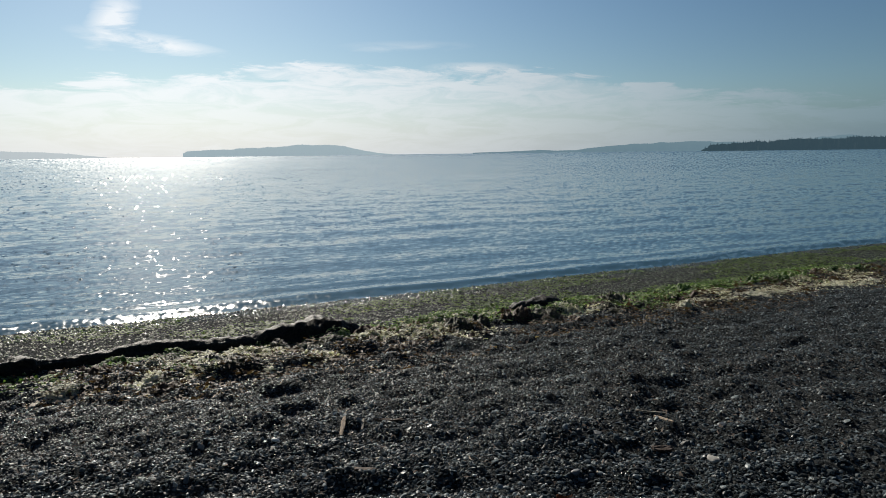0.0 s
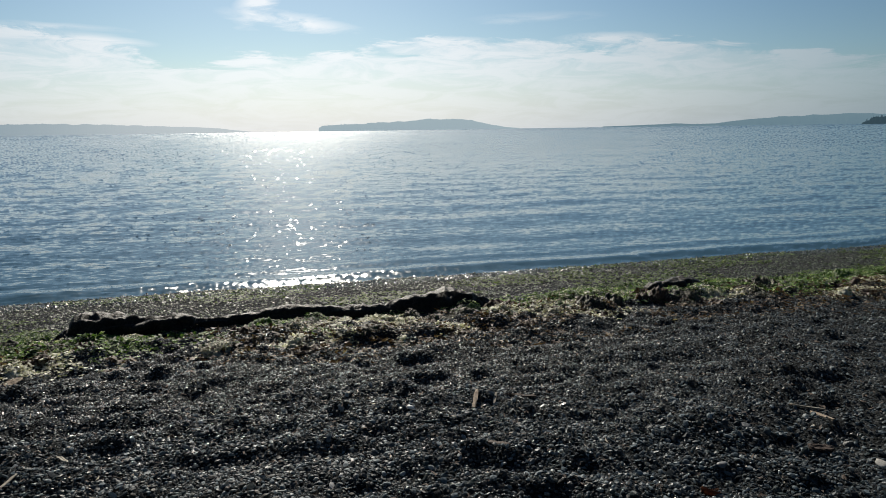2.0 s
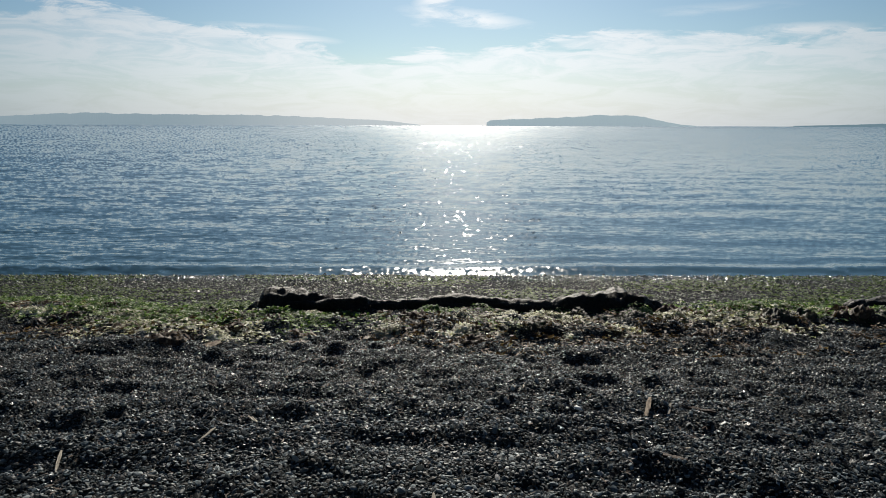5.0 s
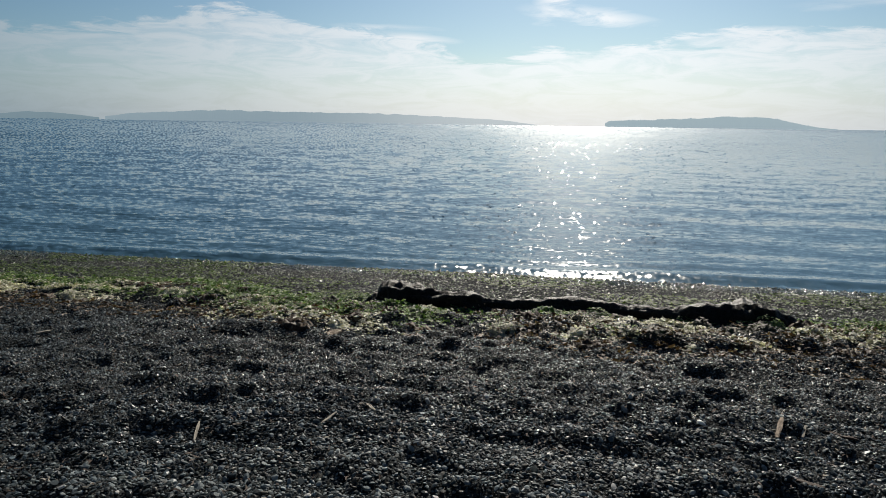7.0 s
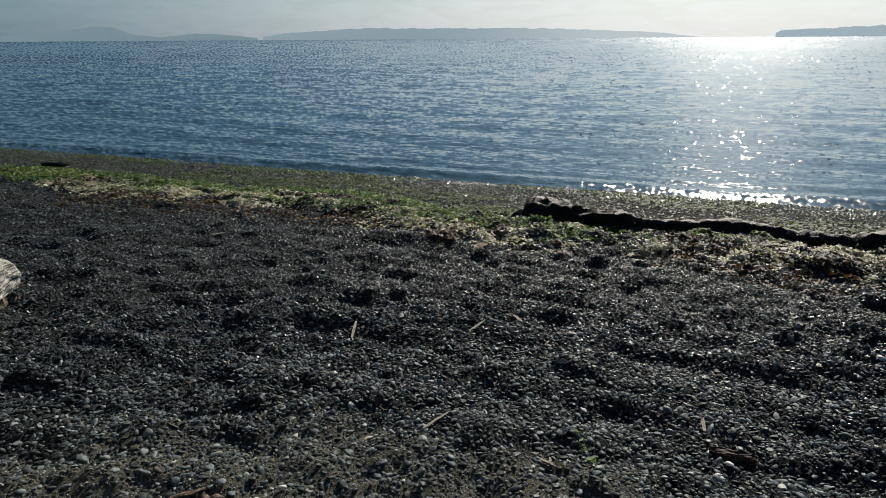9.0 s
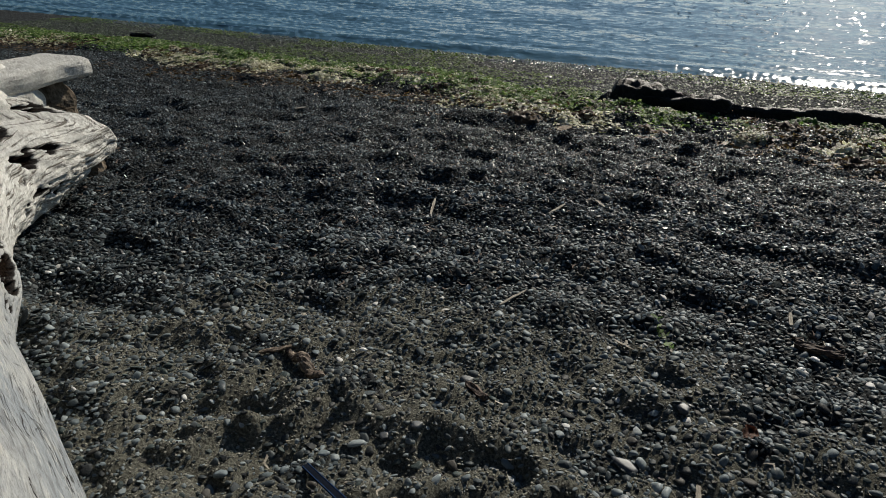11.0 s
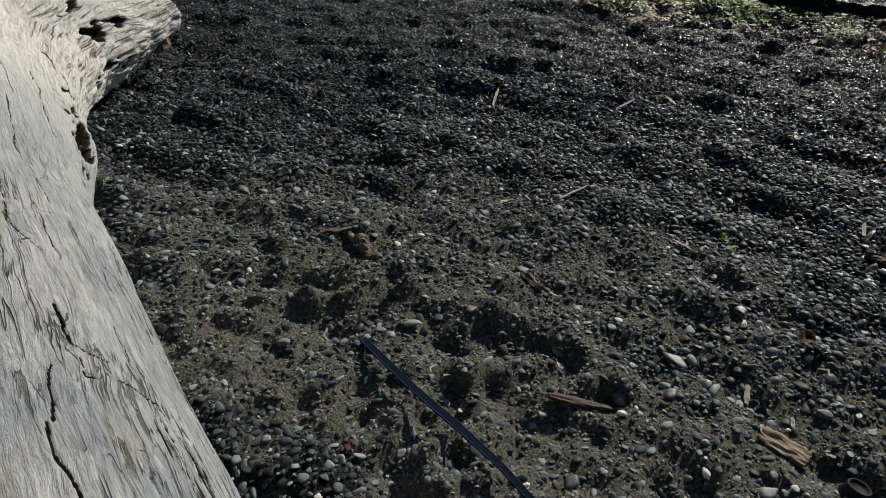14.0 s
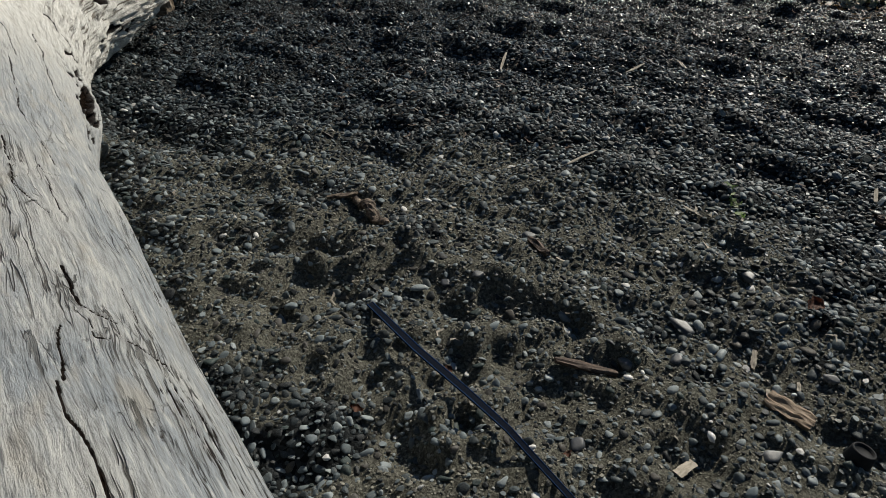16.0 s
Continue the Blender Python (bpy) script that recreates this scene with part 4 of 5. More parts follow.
# ---- wrack line ----
def flakes(name, x, y, length, width, mat, rng, lift, label, category, stand=0.5, top=None):
    """Thin curled pieces of weed, each a bent strip."""
    n = len(x)
    u, v = np.meshgrid(np.linspace(-0.5, 0.5, 3), np.array([-0.5, 0.5]))
    u, v = u.ravel(), v.ravel()
    f = grid_faces(3, 2)
    L = length * rng.uniform(0.5, 1.5, (n, 1))
    W = width * rng.uniform(0.5, 1.5, (n, 1))
    bend = rng.randn(n, 1) * 0.9
    px = u[None] * L
    py = v[None] * W * (1 - 1.2 * np.abs(u[None]) ** 2) + bend * u[None] ** 2 * L
    pz = L * (0.25 * rng.randn(n, 1) * np.sin(5 * u[None] + 6.3 * rng.rand(n, 1)) + 0.15 * rng.randn(n, 6))
    tilt = stand * rng.randn(n, 1)
    py, pz = py * np.cos(tilt) - pz * np.sin(tilt), np.abs(py * np.sin(tilt) + pz * np.cos(tilt))
    yaw = rng.uniform(0, 6.283, (n, 1))
    q = np.stack([px * np.cos(yaw) - py * np.sin(yaw), px * np.sin(yaw) + py * np.cos(yaw), pz], -1)
    z = ground_height(x, y) + lift * rng.rand(n) + 0.004 + (0 if top is None else top)
    q += np.stack([x, y, z], 1)[:, None]
    faces = (f[None] + (np.arange(n) * 6)[:, None, None]).reshape(-1, 4)
    return tagged(mesh_object(name, q.reshape(-1, 3), faces, mat), label, category, kind="stuff")


def along_wrack(rng, n, x0, x1, lo, hi, patch, seed, least):
    """Places along the wrack line, thick and thin in patches."""
    x = rng.uniform(x0, x1, n)
    y = wrack_y(x) + rng.triangular(lo, 0.5 * (lo + hi), hi, n)
    keep = bumps(x, y * 1.5, patch, seed) + 0.5 * bumps(x, y, patch * 0.4, seed + 1) > least
    return x[keep], y[keep]


rng = np.random.RandomState(17)
x, y = along_wrack(rng, 56000, -13, 14, -0.6, 0.95, 1.5, 71, -0.22)
keep = (np.abs(x - 1.2) > 2.2) | (rng.rand(len(x)) < 0.35)
flakes("green_seaweed", x[keep], y[keep], 0.042, 0.026, M_GREEN, rng, 0.03, "tangled green sea lettuce on the wrack line", "seaweed", 0.9)
x, y = along_wrack(rng, 38000, -13, 14, -0.85, 0.30, 0.6, 73, 0.30)
flakes("bleached_seaweed", x, y, 0.042, 0.022, M_PALE, rng, 0.025, "pale dried seaweed on the wrack line", "seaweed")
x, y = along_wrack(rng, 13000, -13, 14, -1.5, 0.5, 1.1, 75, -0.1)
flakes("brown_seaweed", x, y, 0.055, 0.016, M_BROWN, rng, 0.035, "brown rotting weed strewn over pebbles", "seaweed")
x = rng.uniform(-14, 16, 36000)
y = rng.uniform(7.2, 9.6, 36000)
keep = bumps(x, y * 2.5, 1.7, 77) + 0.4 * bumps(x, y * 2, 0.5, 78) > -0.12
flakes("green_algae", x[keep], y[keep], 0.036, 0.022, M_ALGAE, rng, 0.016, "green algae film on wet pebbles", "seaweed", 0.25)
x, y = sector(rng, 2600, -75, 60, 2.6, 6.5)
keep = y > 2.2
flakes("wood_crumbs", x[keep], y[keep], 0.035, 0.008, M_BARK, rng, 0.012, "brown bark crumbs scattered over gravel", "debris", 0.3)
x, y = sector(rng, 500, -75, 50, 1.4, 6.3)
keep = y > 1.0
flakes("pale_crumbs", x[keep], y[keep], 0.030, 0.007, M_STICK, rng, 0.014, "bleached splinters scattered over gravel", "debris", 0.3)


def weed_mat(x, y, size, mat, seed, label, group):
    """A crumpled mat of weed with a ragged edge; size is (length, depth, height) in metres."""
    a, b, h_ = size
    nu, nv = max(10, int(a / 0.013)), max(8, int(b / 0.013))
    U, V = np.meshgrid(np.linspace(-1.15, 1.15, nu), np.linspace(-1.15, 1.15, nv))
    wx, wy_ = x + U * a / 2, y + V * b / 2
    body = 1 - np.hypot(U, V) + 0.42 * bumps(wx + seed, wy_, 0.16, 81) + 0.22 * bumps(wx, wy_ + seed, 0.05, 82)
    full = np.clip(body * 2.2, 0, 1) ** 0.6
    top = full * (0.30 + 0.30 * bumps(wx + seed, wy_, 0.13, 83) + 0.40 * np.abs(bumps(wx * 0.7, wy_ + seed, 0.04, 84)) + 0.30 * bumps(wx, wy_, 0.02, 85))
    jx, jy = 0.012 * bumps(wx, wy_, 0.03, 86), 0.012 * bumps(wx, wy_, 0.03, 87)
    Z = ground_height(wx, wy_) + h_ * (0.95 if h_ > 0.09 else 0.85) * top - 0.02 * (1 - full)
    f = grid_faces(nu, nv)
    f = f[(body.ravel()[f] > -0.03).all(1)]
    ob = mesh_object("seaweed_clump", np.stack([wx + jx - x, wy_ + jy - y, Z - gz(x, y)], -1).reshape(-1, 3), f, mat)
    bm = bmesh.new()
    bm.from_mesh(ob.data)
    bmesh.ops.delete(bm, geom=[v for v in bm.verts if not v.link_faces], context="VERTS")
    bm.to_mesh(ob.data), bm.free()
    ob.location = (x, y, gz(x, y))
    return tagged(ob, label, "seaweed", group)


HEAPS = "heaps of weed on the wrack line"
for k, (x, y, a, b, c) in enumerate(((-0.22, 6.42, 0.30, 0.22, 0.11), (0.14, 6.42, 0.16, 0.16, 0.09), (3.50, 6.40, 0.55, 0.30, 0.15), (4.15, 6.40, 0.42, 0.26, 0.12),
                                     (4.55, 6.36, 0.4, 0.25, 0.10), (5.75, 6.75, 0.45, 0.3, 0.17), (2.55, 6.62, 0.5, 0.25, 0.09), (-1.83, 6.5, 0.4, 0.2, 0.08),
                                     (-3.35, 6.45, 0.35, 0.2, 0.10), (-4.5, 6.85, 0.4, 0.2, 0.10), (0.95, 6.05, 0.35, 0.22, 0.07), (1.95, 6.45, 0.4, 0.2, 0.08))):
    weed_mat(x, y, (1.25 * a, 1.25 * b, c), M_DARKWEED if k % 3 else M_BROWN, 3.1 * k + 1, "dark rotting seaweed heap on the gravel", HEAPS)
for k, (x, y, a, b, c) in enumerate(((7.5, 7.0, 1.0, 0.5, 0.13), (8.9, 6.8, 1.2, 0.6, 0.12), (6.4, 7.0, 0.8, 0.3, 0.09), (5.55, 7.05, 0.9, 0.35, 0.09), (10.6, 6.9, 1.3, 0.6, 0.10),
                                     (-3.4, 7.0, 1.1, 0.5, 0.06), (-5.4, 7.0, 0.9, 0.4, 0.08), (-2.5, 6.6, 0.9, 0.45, 0.06), (1.45, 6.78, 0.6, 0.26, 0.08), (0.45, 6.82, 0.7, 0.2, 0.05),
                                     (2.05, 6.66, 0.6, 0.22, 0.05), (3.3, 6.85, 0.9, 0.25, 0.05), (-2.3, 7.1, 0.8, 0.35, 0.04), (-3.0, 6.3, 0.5, 0.25, 0.05), (-7.2, 7.0, 1.2, 0.5, 0.06))):
    weed_mat(x, y, (a, b, c), M_GREEN, 5.3 * k + 2, "mat of bright green sea lettuce", HEAPS)
for k, (x, y, a, b, c) in enumerate(((-0.42, 5.98, 0.36, 0.24, 0.07), (0.65, 6.42, 0.7, 0.25, 0.05), (1.25, 6.28, 0.6, 0.25, 0.05), (-1.95, 6.76, 0.7, 0.16, 0.04), (-2.7, 6.25, 0.6, 0.3, 0.05),
                                     (-3.1, 6.65, 0.7, 0.3, 0.05), (6.6, 6.15, 0.9, 0.3, 0.06), (8.1, 6.15, 1.2, 0.4, 0.08), (9.6, 6.05, 1.2, 0.45, 0.08), (-6.3, 6.48, 0.9, 0.3, 0.06),
                                     (-5.0, 6.38, 0.8, 0.25, 0.06), (-7.4, 6.45, 0.9, 0.3, 0.06), (2.5, 6.45, 0.6, 0.2, 0.04), (5.0, 6.55, 0.7, 0.2, 0.05), (-1.2, 6.62, 0.6, 0.16, 0.03))):
    weed_mat(x, y, (a, b, 0.65 * c), M_PALE, 4.7 * k + 3, "mat of sun-bleached seaweed", HEAPS)
for k in range(110):
    x = rng.uniform(-9, 11)
    kind = rng.randint(0, 5)
    mat_, lo, hi, what = ((M_DARKWEED, -0.6, 0.3, "small dark rotting seaweed heap"), (M_GREEN, -0.2, 0.7, "small heap of green sea lettuce"),
                          (M_PALE, -0.75, 0.1, "small heap of bleached seaweed"), (M_BROWN, -0.9, 0.2, "small heap of brown wrack"),
                          (M_BROWN, -0.9, 0.0, "small heap of brown wrack"))[kind]
    y = float(wrack_y(np.array([x]))[0]) + rng.uniform(lo, hi)
    if -1.9 < x < 2.6 and y > 6.75:
        continue
    a = rng.uniform(0.14, 0.38)
    weed_mat(x, y, (a, a * rng.uniform(0.45, 0.8), a * rng.uniform(0.14, 0.30)), mat_, 1.7 * k + 11, what, HEAPS)
spots = [o for o in scene.objects if o.name.startswith("seaweed_clump")]
for mat_, name_, what in ((M_DARKWEED, "dark_weed_scraps", "dark weed scraps over the heaps"), (M_GREEN, "green_weed_scraps", "green weed scraps over the heaps"),
                          (M_PALE, "pale_weed_scraps", "bleached weed scraps over the heaps")):
    px, py, pt = [], [], []
    for o in spots:
        if o.data.materials[0] == mat_:
            size, c = o.dimensions, o.location
            k = int(480 * size.x)
            dx, dy = rng.randn(k) * 0.30, rng.randn(k) * 0.30
            px.append(c.x + dx * size.x), py.append(c.y + dy * size.y * 1.3)
            pt.append(0.35 * size.z * np.exp(-2.5 * (dx * dx + dy * dy) / 0.18))
    flakes(name_, np.concatenate(px), np.concatenate(py), 0.026, 0.014, mat_, rng, 0.016, what, "seaweed", 0.45, np.concatenate(pt))
short_log = [(4.42, 6.95, 0.06), (4.52, 6.94, 0.105), (4.75, 6.93, 0.12), (5.0, 6.93, 0.10), (5.2, 6.93, 0.05)]
stump = part("sunken_stump", tube([(a, b, float(base_height(a, b)) + 0.04 + 0.5 * r_, r_) for a, b, r_ in short_log], 60, 0.5, 9.0, 26, 0.85), M_BLACKLOG)
tagged(stump, "black wet stump among green weed", "stump")


# ---- sticks, chips and bark ----
def splinter_piece(name, a, b, width, thick, mat, label, category, seed, group="", taper=0.6):
    """A flat piece of wood lying on the gravel from a to b, uneven along its edges."""
    a, b = Vector((*a, 0)), Vector((*b, 0))
    length = (b - a).length
    bm = bmesh.new()
    rows, n = [], 16
    across = max(4, min(9, int(width / 0.006)))
    for i in range(n + 1):
        u = i / n
        w_ = width * (1 - (1 - taper) * abs(2 * u - 1) ** 3) * (1 + 0.30 * noise.noise(Vector((u * 5, seed, 0))) + 0.12 * noise.noise(Vector((u * 17, seed, 2))))
        t_ = thick * (1 + 0.35 * noise.noise(Vector((u * 4, seed, 7))))
        c = 0.14 * width * noise.noise(Vector((u * 3, seed, 3)))
        k = 0.3 * thick * noise.noise(Vector((u * 2.5, seed, 5)))
        ring = []
        for j in range(across + 1):
            p = j / across - 0.5
            strand_ = noise.noise(Vector((p * across * 1.3, seed, u * 2.2)))
            end = 0.16 * min(width * 2.5, 0.4 * length) * noise.noise(Vector((p * across * 1.7, seed, 9 if u > 0.5 else 4))) * abs(2 * u - 1) ** 4
            ring.append((u * length - length / 2 + end, c + p * w_, k + t_ * (0.34 + 0.34 * strand_ - 0.9 * abs(p) ** 3)))
        ring += [(u * length - length / 2, c + 0.46 * w_, k - 0.38 * t_), (u * length - length / 2, c - 0.46 * w_, k - 0.38 * t_)]
        rows.append([bm.verts.new(v) for v in ring])
    m = len(rows[0])
    for p, q in zip(rows, rows[1:]):
        for j in range(m):
            bm.faces.new((p[j], p[(j + 1) % m], q[(j + 1) % m], q[j]))
    bm.faces.new(rows[0]), bm.faces.new(rows[-1][::-1])
    ob = part(name, bm, mat, smooth=False)
    mid = (a + b) / 2
    za, zb = gz(a.x, a.y), gz(b.x, b.y)
    z = max(0.5 * (za + zb), gz(mid.x, mid.y)) + 0.006 + 0.4 * thick
    d = b - a
    ob.matrix_world = (Matrix.Translation((mid.x, mid.y, z)) @ Matrix.Rotation(math.atan2(d.y, d.x), 4, "Z")
                       @ Matrix.Rotation(-math.atan2(zb - za, length), 4, "Y"))
    return tagged(ob, label, category, group)


CHIPS = "bleached chips on the gravel"
for k, (a, b, w_) in enumerate((((-0.140, 1.632), (-0.126, 1.566), 0.016), ((-0.073, 1.523), (-0.063, 1.487), 0.011), ((-0.009, 1.574), (-0.001, 1.539), 0.012),
                                ((0.040, 2.883), (0.052, 2.793), 0.016), ((1.489, 3.915), (1.540, 4.023), 0.018), ((-0.56, 2.301), (-0.48, 2.28), 0.012))):
    splinter_piece("wood_chip", a, b, w_, 0.005, M_STICK, "small bleached wood chip on dark gravel", "wood chip", 2.3 * k, CHIPS)
splinter_piece("wood_chip", (-0.192, 1.088), (-0.167, 1.164), 0.026, 0.007, M_STICK, "pale squared chip of weathered wood", "wood chip", 21.0, taper=0.95)
splinter_piece("bark_piece", (-0.070, 1.463), (0.050, 1.434), 0.060, 0.026, M_TAN, "thick tan bark piece with deep grain", "bark", 22.0, taper=0.85)
splinter_piece("bark_piece", (-0.590, 1.236), (-0.432, 1.322), 0.026, 0.018, M_BARK, "dark brown strip of bark on sand", "bark", 23.0)
splinter_piece("bark_piece", (0.074, 2.671), (0.249, 2.665), 0.055, 0.03, M_BARK, "dark brown bark slab half sunk in pebbles", "bark", 24.0)
chunk = [(-1.62, 1.60, 0.010, 0.010), (-1.56, 1.578, 0.024, 0.017), (-1.51, 1.560, 0.026, 0.024), (-1.45, 1.525, 0.024, 0.020), (-1.40, 1.508, 0.024, 0.016), (-1.36, 1.478, 0.014, 0.008)]
gnarled = part("driftwood_chunk", tube([(a, b, gz(a, b) + h_, r_) for a, b, h_, r_ in chunk], 40, 0.6, 31.0, 20, 0.8), M_KNOT, None, "", False)
tagged(gnarled, "gnarled grey-brown driftwood chunk on gravel", "driftwood")
splinter_piece("stick", (-1.690, 1.53), (-1.610, 1.615), 0.020, 0.016, M_KNOT, "broken brown stick end on gravel", "stick", 25.0)
splinter_piece("bark_piece", (-0.930, 1.732), (-0.824, 1.665), 0.030, 0.024, M_BARK, "dark brown weathered bark fragment", "bark", 27.0)
splinter_piece("bark_piece", (2.873, 2.724), (2.994, 2.693), 0.06, 0.02, M_BARK, "curled brown bark on grey pebbles", "bark", 28.0)
splinter_piece("bark_piece", (1.231, 3.242), (1.330, 3.166), 0.03, 0.014, M_BARK, "small brown bark flake", "bark", 29.0)
TWIGS = "twigs on the gravel"
for k, (a, b, w_, m_, what) in enumerate((((-1.251, 3.463), (-1.205, 3.600), 0.016, M_STICK, "pale straight twig on pebbles"),
                                          ((-1.099, 3.885), (-1.012, 3.756), 0.022, M_STICK, "short grey twig on pebbles"),
                                          ((-1.048, 2.281), (-0.988, 2.437), 0.013, M_STICK, "thin bleached twig lying on gravel"),
                                          ((-1.869, 3.157), (-1.932, 3.334), 0.015, M_STICK, "tan twig half buried in pebbles"),
                                          ((1.330, 3.844), (1.417, 4.060), 0.028, M_TAN, "tan split stick on dark pebbles"),
                                          ((3.326, 3.207), (3.269, 2.966), 0.032, M_TAN, "brown weathered stick on grey pebbles"),
                                          ((3.281, 3.334), (3.490, 3.260), 0.018, M_STICK, "thin pale stick on grey pebbles"),
                                          ((1.626, 4.037), (1.800, 3.955), 0.03, M_BARK, "dark flat stick on pebbles"),
                                          ((1.230, 3.266), (1.324, 3.239), 0.022, M_BARK, "short brown stick on pebbles"),
                                          ((-5.80, 5.95), (-5.70, 6.15), 0.03, M_STICK, "bleached stick at the wrack line"),
                                          ((-4.375, 4.971), (-4.289, 5.069), 0.03, M_STICK, "pale stick on dark gravel"))):
    splinter_piece("twig", a, b, w_, 0.6 * w_, m_, what, "twig", 31.0 + 1.7 * k, TWIGS)
splinter_piece("wood_chip", (-1.95, 5.58), (-1.83, 5.64), 0.12, 0.016, M_TAN, "flat tan wood chip near the wrack line", "wood chip", 61.0, taper=0.9)
splinter_piece("plank", (-10.45, 8.06), (-10.0, 8.15), 0.10, 0.06, M_BLACKLOG, "black wet plank beside the water", "plank", 62.0, taper=0.9)


# ---- shells, leaves and larger stones ----
def shell(x, y, size, seed, label):
    bm = bmesh.new()
    bmesh.ops.create_icosphere(bm, subdivisions=2, radius=1)
    for v in bm.verts:
        p = v.co
        k = 1 + 0.3 * noise.noise(p * 1.7 + Vector((seed, 0, 0)))
        v.co = Vector((p.x * k, p.y * 0.65 * k, 0.30 * p.z + 0.22 * (1 - p.x * p.x - p.y * p.y))) * size / 2
    ob = part("shell", bm, M_SHELL)
    ob.matrix_world = pose(x, y, gz(x, y) + 0.010, 8 * math.sin(seed), 10, seed * 71)
    return tagged(ob, label, "shell", "broken shells")


for k, (x, y, s) in enumerate(((-0.400, 1.311, 0.030), (-0.373, 1.341, 0.018), (-0.010, 1.520, 0.018), (-0.154, 1.236, 0.032), (-1.364, 1.729, 0.034),
                               (0.148, 2.586, 0.045), (0.103, 2.497, 0.038), (0.936, 3.957, 0.06), (-3.021, 1.582, 0.036), (-2.727, 1.381, 0.034), (-0.496, 0.923, 0.022))):
    shell(x, y, s, 1.3 * k + 0.4, "broken white shell on dark gravel")


def stone(x, y, size, seed, mat, label):
    bm = bmesh.new()
    bmesh.ops.create_icosphere(bm, subdivisions=3, radius=1)
    flats = [Vector((math.sin(seed * 3 + 2.4 * i), math.cos(seed * 3 + 2.4 * i), 0.5 * math.sin(seed + i))).normalized() for i in range(5)] + [Vector((0.15 * math.sin(seed), 0.2, 1)).normalized()]
    for v in bm.verts:
        p = v.co.copy()
        k = 1 + 0.16 * noise.noise(p * 1.1 + Vector((seed, 0, 0))) + 0.05 * noise.noise(p * 3 + Vector((0, seed, 0)))
        q = p * k
        for d in flats:
            q -= max(q.dot(d) - 0.72, 0) * 0.85 * d
        v.co = Vector((q.x * size[0], q.y * size[1], q.z * size[2])) * 0.55
    ob = part("stone", bm, mat)
    ob.matrix_world = pose(x, y, gz(x, y) + 0.28 * size[2], 6 * math.sin(seed * 3), 6 * math.cos(seed), seed * 53)
    return tagged(ob, label, "stone", "larger stones on the beach")


M_STONE_D = plain_material("slate_stone", (0.030, 0.034, 0.038), (0.062, 0.067, 0.072), 90, 0.5, 0.2, 0.002)
M_STONE_M = plain_material("grey_stone", (0.070, 0.076, 0.078), (0.135, 0.138, 0.136), 110, 0.55, 0.25, 0.002)
M_STONE_P = plain_material("pale_stone", (0.24, 0.23, 0.20), (0.38, 0.36, 0.32), 120, 0.6, 0.25, 0.002)
for k, (x, y, a, m_, what) in enumerate(((-0.969, 1.814, 0.058, M_STONE_M, "angular flat grey stone"),
                                         (-1.042, 1.374, 0.042, M_STONE_D, "dark oval stone on sand"), (-0.956, 1.429, 0.042, M_STONE_M, "grey oval stone on sand"),
                                         (-0.429, 1.370, 0.05, M_STONE_M, "smooth grey oval stone"), (-0.311, 1.440, 0.045, M_STONE_D, "smooth dark round stone"),
                                         (0.062, 1.624, 0.042, M_STONE_M, "smooth grey stone on gravel"), (3.032, 2.418, 0.085, M_STONE_P, "pale oval stone among dark pebbles"),
                                         (2.304, 2.688, 0.065, M_STONE_M, "light grey stone among pebbles"), (2.764, 3.096, 0.07, M_STONE_M, "grey stone among pebbles"),
                                         (3.577, 2.864, 0.08, M_STONE_D, "dark stone among pebbles"), (-0.241, 1.925, 0.055, M_STONE_D, "smooth dark slate stone"),
                                         (-0.425, 1.042, 0.05, M_STONE_D, "dark grey stone on sand"))):
    stone(x, y, (a, 0.74 * a, 0.44 * a), 1.9 * k + 0.7, m_, what)
stone(-0.015, 1.259, (0.062, 0.034, 0.020), 4.4, M_STONE_M, "flat oval grey stone")
stone(-0.343, 1.608, (0.090, 0.046, 0.020), 6.5, M_STONE_D, "long flat slate stone on sand")


def leaf(x, y, size, seed, label):
    bm = bmesh.new()
    rows = []
    for i in range(8):
        u = i / 7
        w_ = 0.42 * math.sin(math.pi * min(1, u * 0.92 + 0.06)) * (1 + 0.3 * math.sin(9 * u + seed))
        rows.append([bm.verts.new((size * (u - 0.5), size * w_ * v, size * (0.22 * abs(v) + 0.10 * math.sin(4 * u + seed)))) for v in (-1, -0.5, 0, 0.5, 1)])
    for p, q in zip(rows, rows[1:]):
        for j in range(4):
            bm.faces.new((p[j], p[j + 1], q[j + 1], q[j]))
    geom = bmesh.ops.solidify(bm, geom=bm.faces[:], thickness=0.0012)
    ob = part("dead_leaf", bm, M_RED)
    ob.matrix_world = pose(x, y, gz(x, y) + 0.014, 18, -12, seed * 60)
    return tagged(ob, label, "leaf", "fallen leaves")


for k, (x, y, s) in enumerate(((-0.036, 1.897, 0.06), (2.108, 2.505, 0.12), (-0.425, 0.985, 0.025), (-0.824, 1.057, 0.03), (-0.94, 0.805, 0.035))):
    leaf(x, y, s, 1.0 + 2.1 * k, "curled rust-brown dead leaf on gravel")
flakes("weed_strand", np.linspace(-0.463, -0.349, 14), np.linspace(2.536, 2.368, 14), 0.03, 0.012, M_GREEN, rng, 0.012, "thin strand of green weed on pebbles", "seaweed", 0.3)

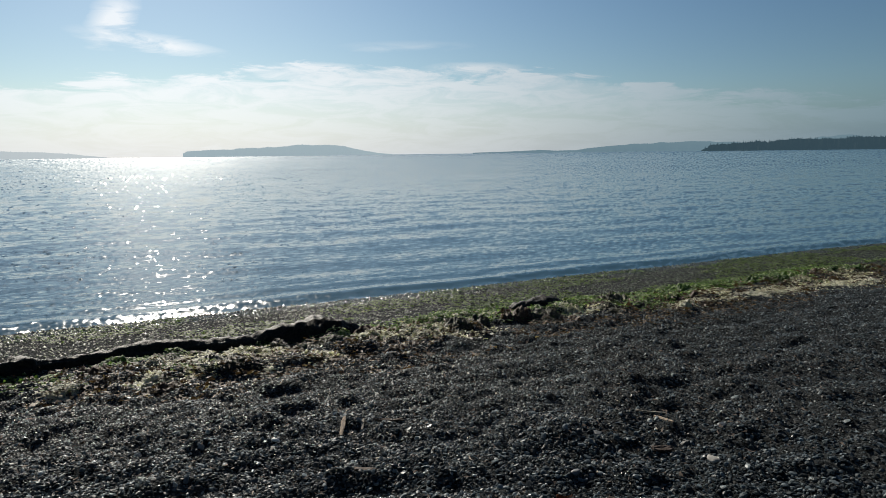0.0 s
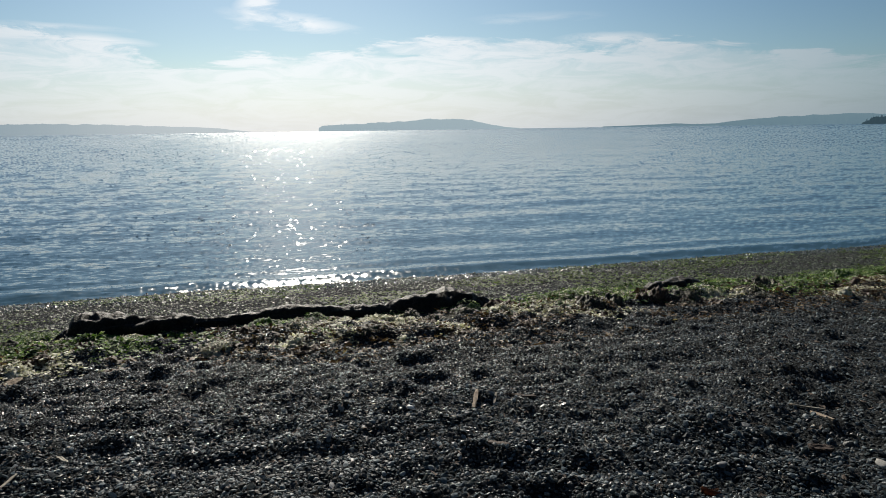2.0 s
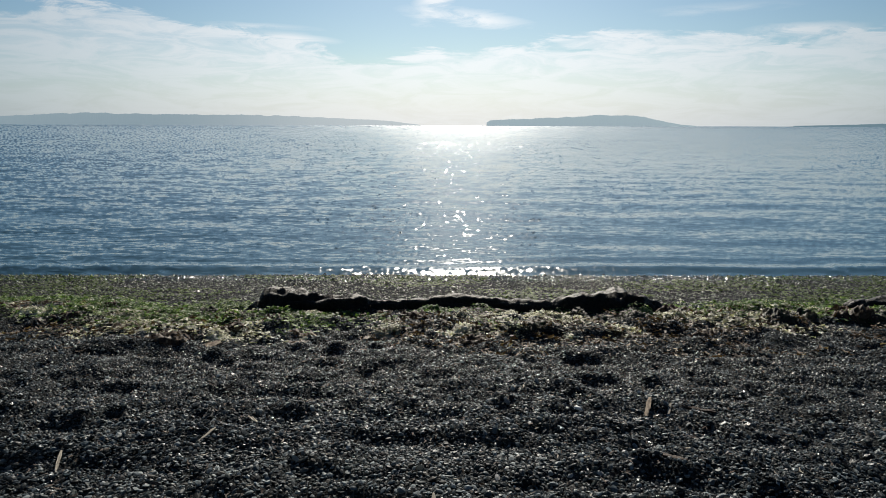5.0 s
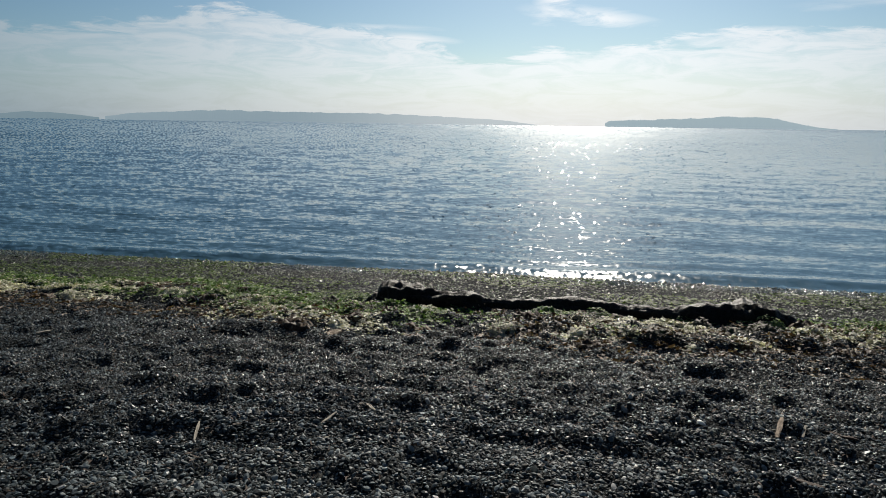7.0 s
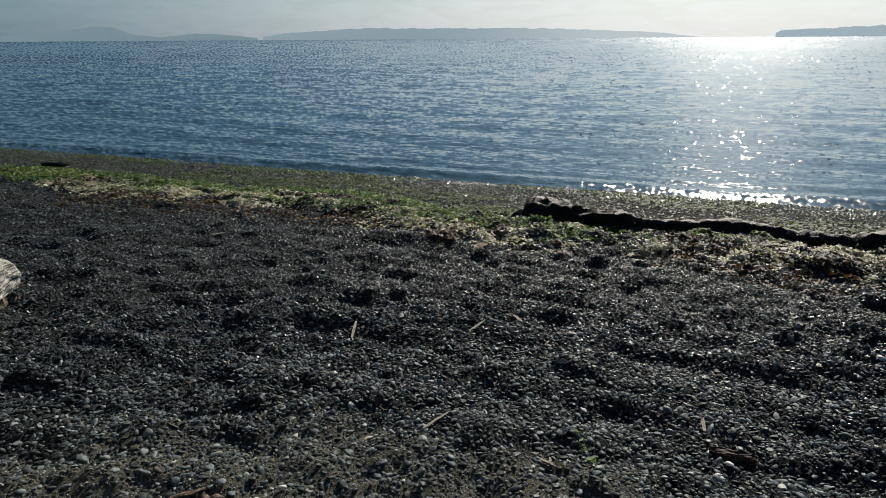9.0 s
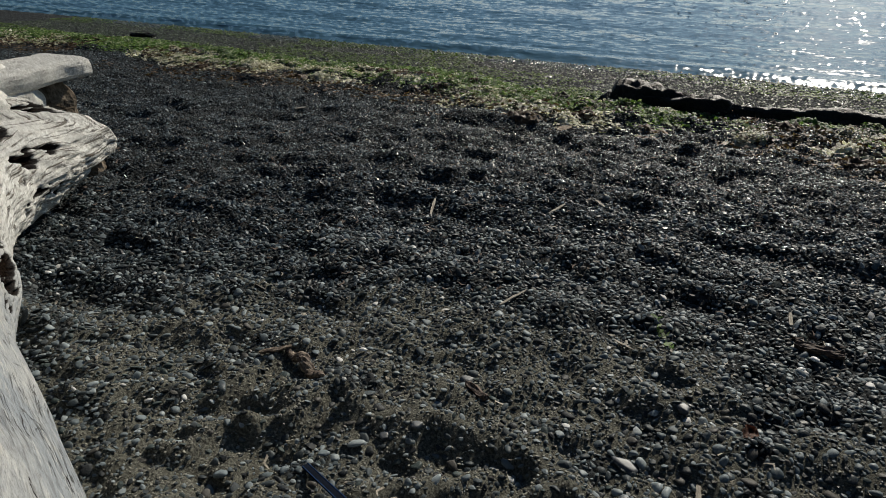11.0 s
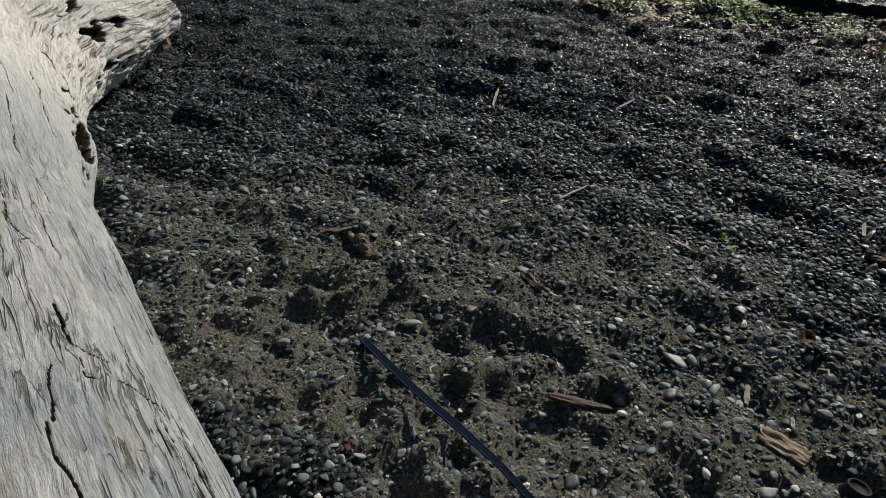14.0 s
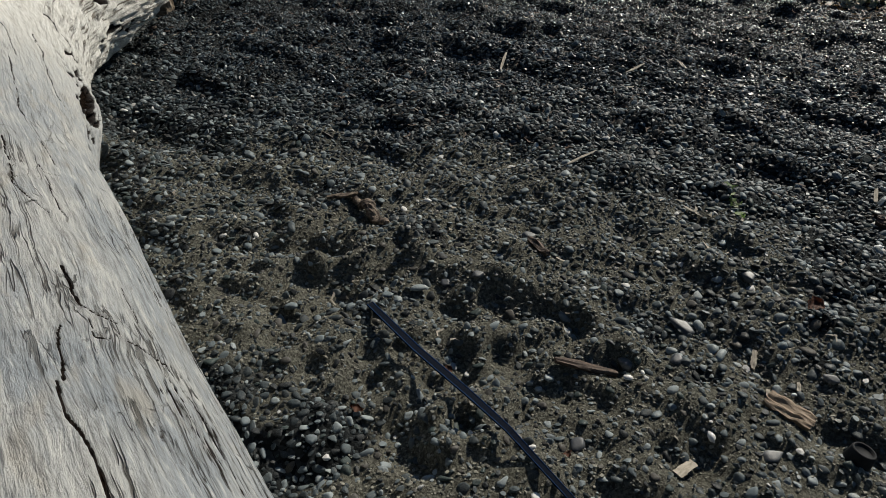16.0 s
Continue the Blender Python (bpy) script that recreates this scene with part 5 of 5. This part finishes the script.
# black rubber cap half sunk in the gravel
bm = bmesh.new()
prof = [(0.020, 0.0), (0.031, 0.004), (0.033, 0.012), (0.029, 0.048), (0.027, 0.052), (0.024, 0.051), (0.023, 0.045), (0.002, 0.044)]
rings = [[bm.verts.new((r_ * math.cos(j * math.pi / 12), r_ * math.sin(j * math.pi / 12), z_)) for j in range(24)] for r_, z_ in prof]
for p, q in zip(rings, rings[1:]):
    for j in range(24):
        bm.faces.new((p[j], p[(j + 1) % 24], q[(j + 1) % 24], q[j]))
bm.faces.new(rings[0][::-1]), bm.faces.new(rings[-1])
cap = part("rubber_cap", bm, M_RUBBER)
cap.matrix_world = pose(0.158, 1.372, gz(0.158, 1.372) - 0.008, -14, 8, 0)
tagged(cap, "black tapered rubber cap sunk in gravel", "cap")

# the leash, lying slack over the sand
LEASH = [(-1.145, 1.118), (-0.91, 1.035), (-0.70, 0.968), (-0.56, 0.920), (-0.40, 0.865), (-0.22, 0.79), (-0.05, 0.62)]
heights = [max(gz(a + 0.05 * o, b + 0.05 * q) for o in range(-3, 4) for q in range(-2, 3)) + 0.008 for a, b in LEASH]
bm = bmesh.new()
rows = []
for i in range(61):
    u = i / 60 * (len(LEASH) - 1)
    k = min(int(u), len(LEASH) - 2)
    a, b = Vector((*LEASH[k], heights[k])), Vector((*LEASH[k + 1], heights[k + 1]))
    c = a.lerp(b, u - k)
    side = Vector((-(b - a).y, (b - a).x, 0)).normalized()
    rows.append([bm.verts.new(c + side * o * (0.0105 + 0.002 * math.sin(0.9 * u + 0.6)) + Vector((0, 0, h_))) for o, h_ in
                 ((-1, -0.001), (-1, 0.001), (-0.55, 0.0019), (0.55, 0.0019), (1, 0.001), (1, -0.001))])
for p, q in zip(rows, rows[1:]):
    for j in range(6):
        bm.faces.new((p[j], p[(j + 1) % 6], q[(j + 1) % 6], q[j]))
bm.faces.new(rows[0]), bm.faces.new(rows[-1][::-1])
leash = part("leash", bm, M_STRAP)
for edge_ in (-1, 1):
    bm = bmesh.new()
    lines_ = []
    for i in range(61):
        u = i / 60 * (len(LEASH) - 1)
        k = min(int(u), len(LEASH) - 2)
        a, b = Vector((*LEASH[k], heights[k])), Vector((*LEASH[k + 1], heights[k + 1]))
        c, side = a.lerp(b, u - k), Vector((-(b - a).y, (b - a).x, 0)).normalized()
        reach = edge_ * (0.0105 + 0.002 * math.sin(0.9 * u + 0.6))
        lines_.append([bm.verts.new(c + side * reach * o + Vector((0, 0, h_))) for o, h_ in ((0.62, 0.0018), (0.70, 0.0032), (0.88, 0.0030), (0.96, 0.0016))])
    for p, q in zip(lines_, lines_[1:]):
        for j in range(3):
            bm.faces.new((p[j], p[j + 1], q[j + 1], q[j]))
    part("stripe", bm, M_STRIPE, leash, "blue stitched edge")
tagged(leash, "dark navy webbing dog leash lying on sand", "leash")
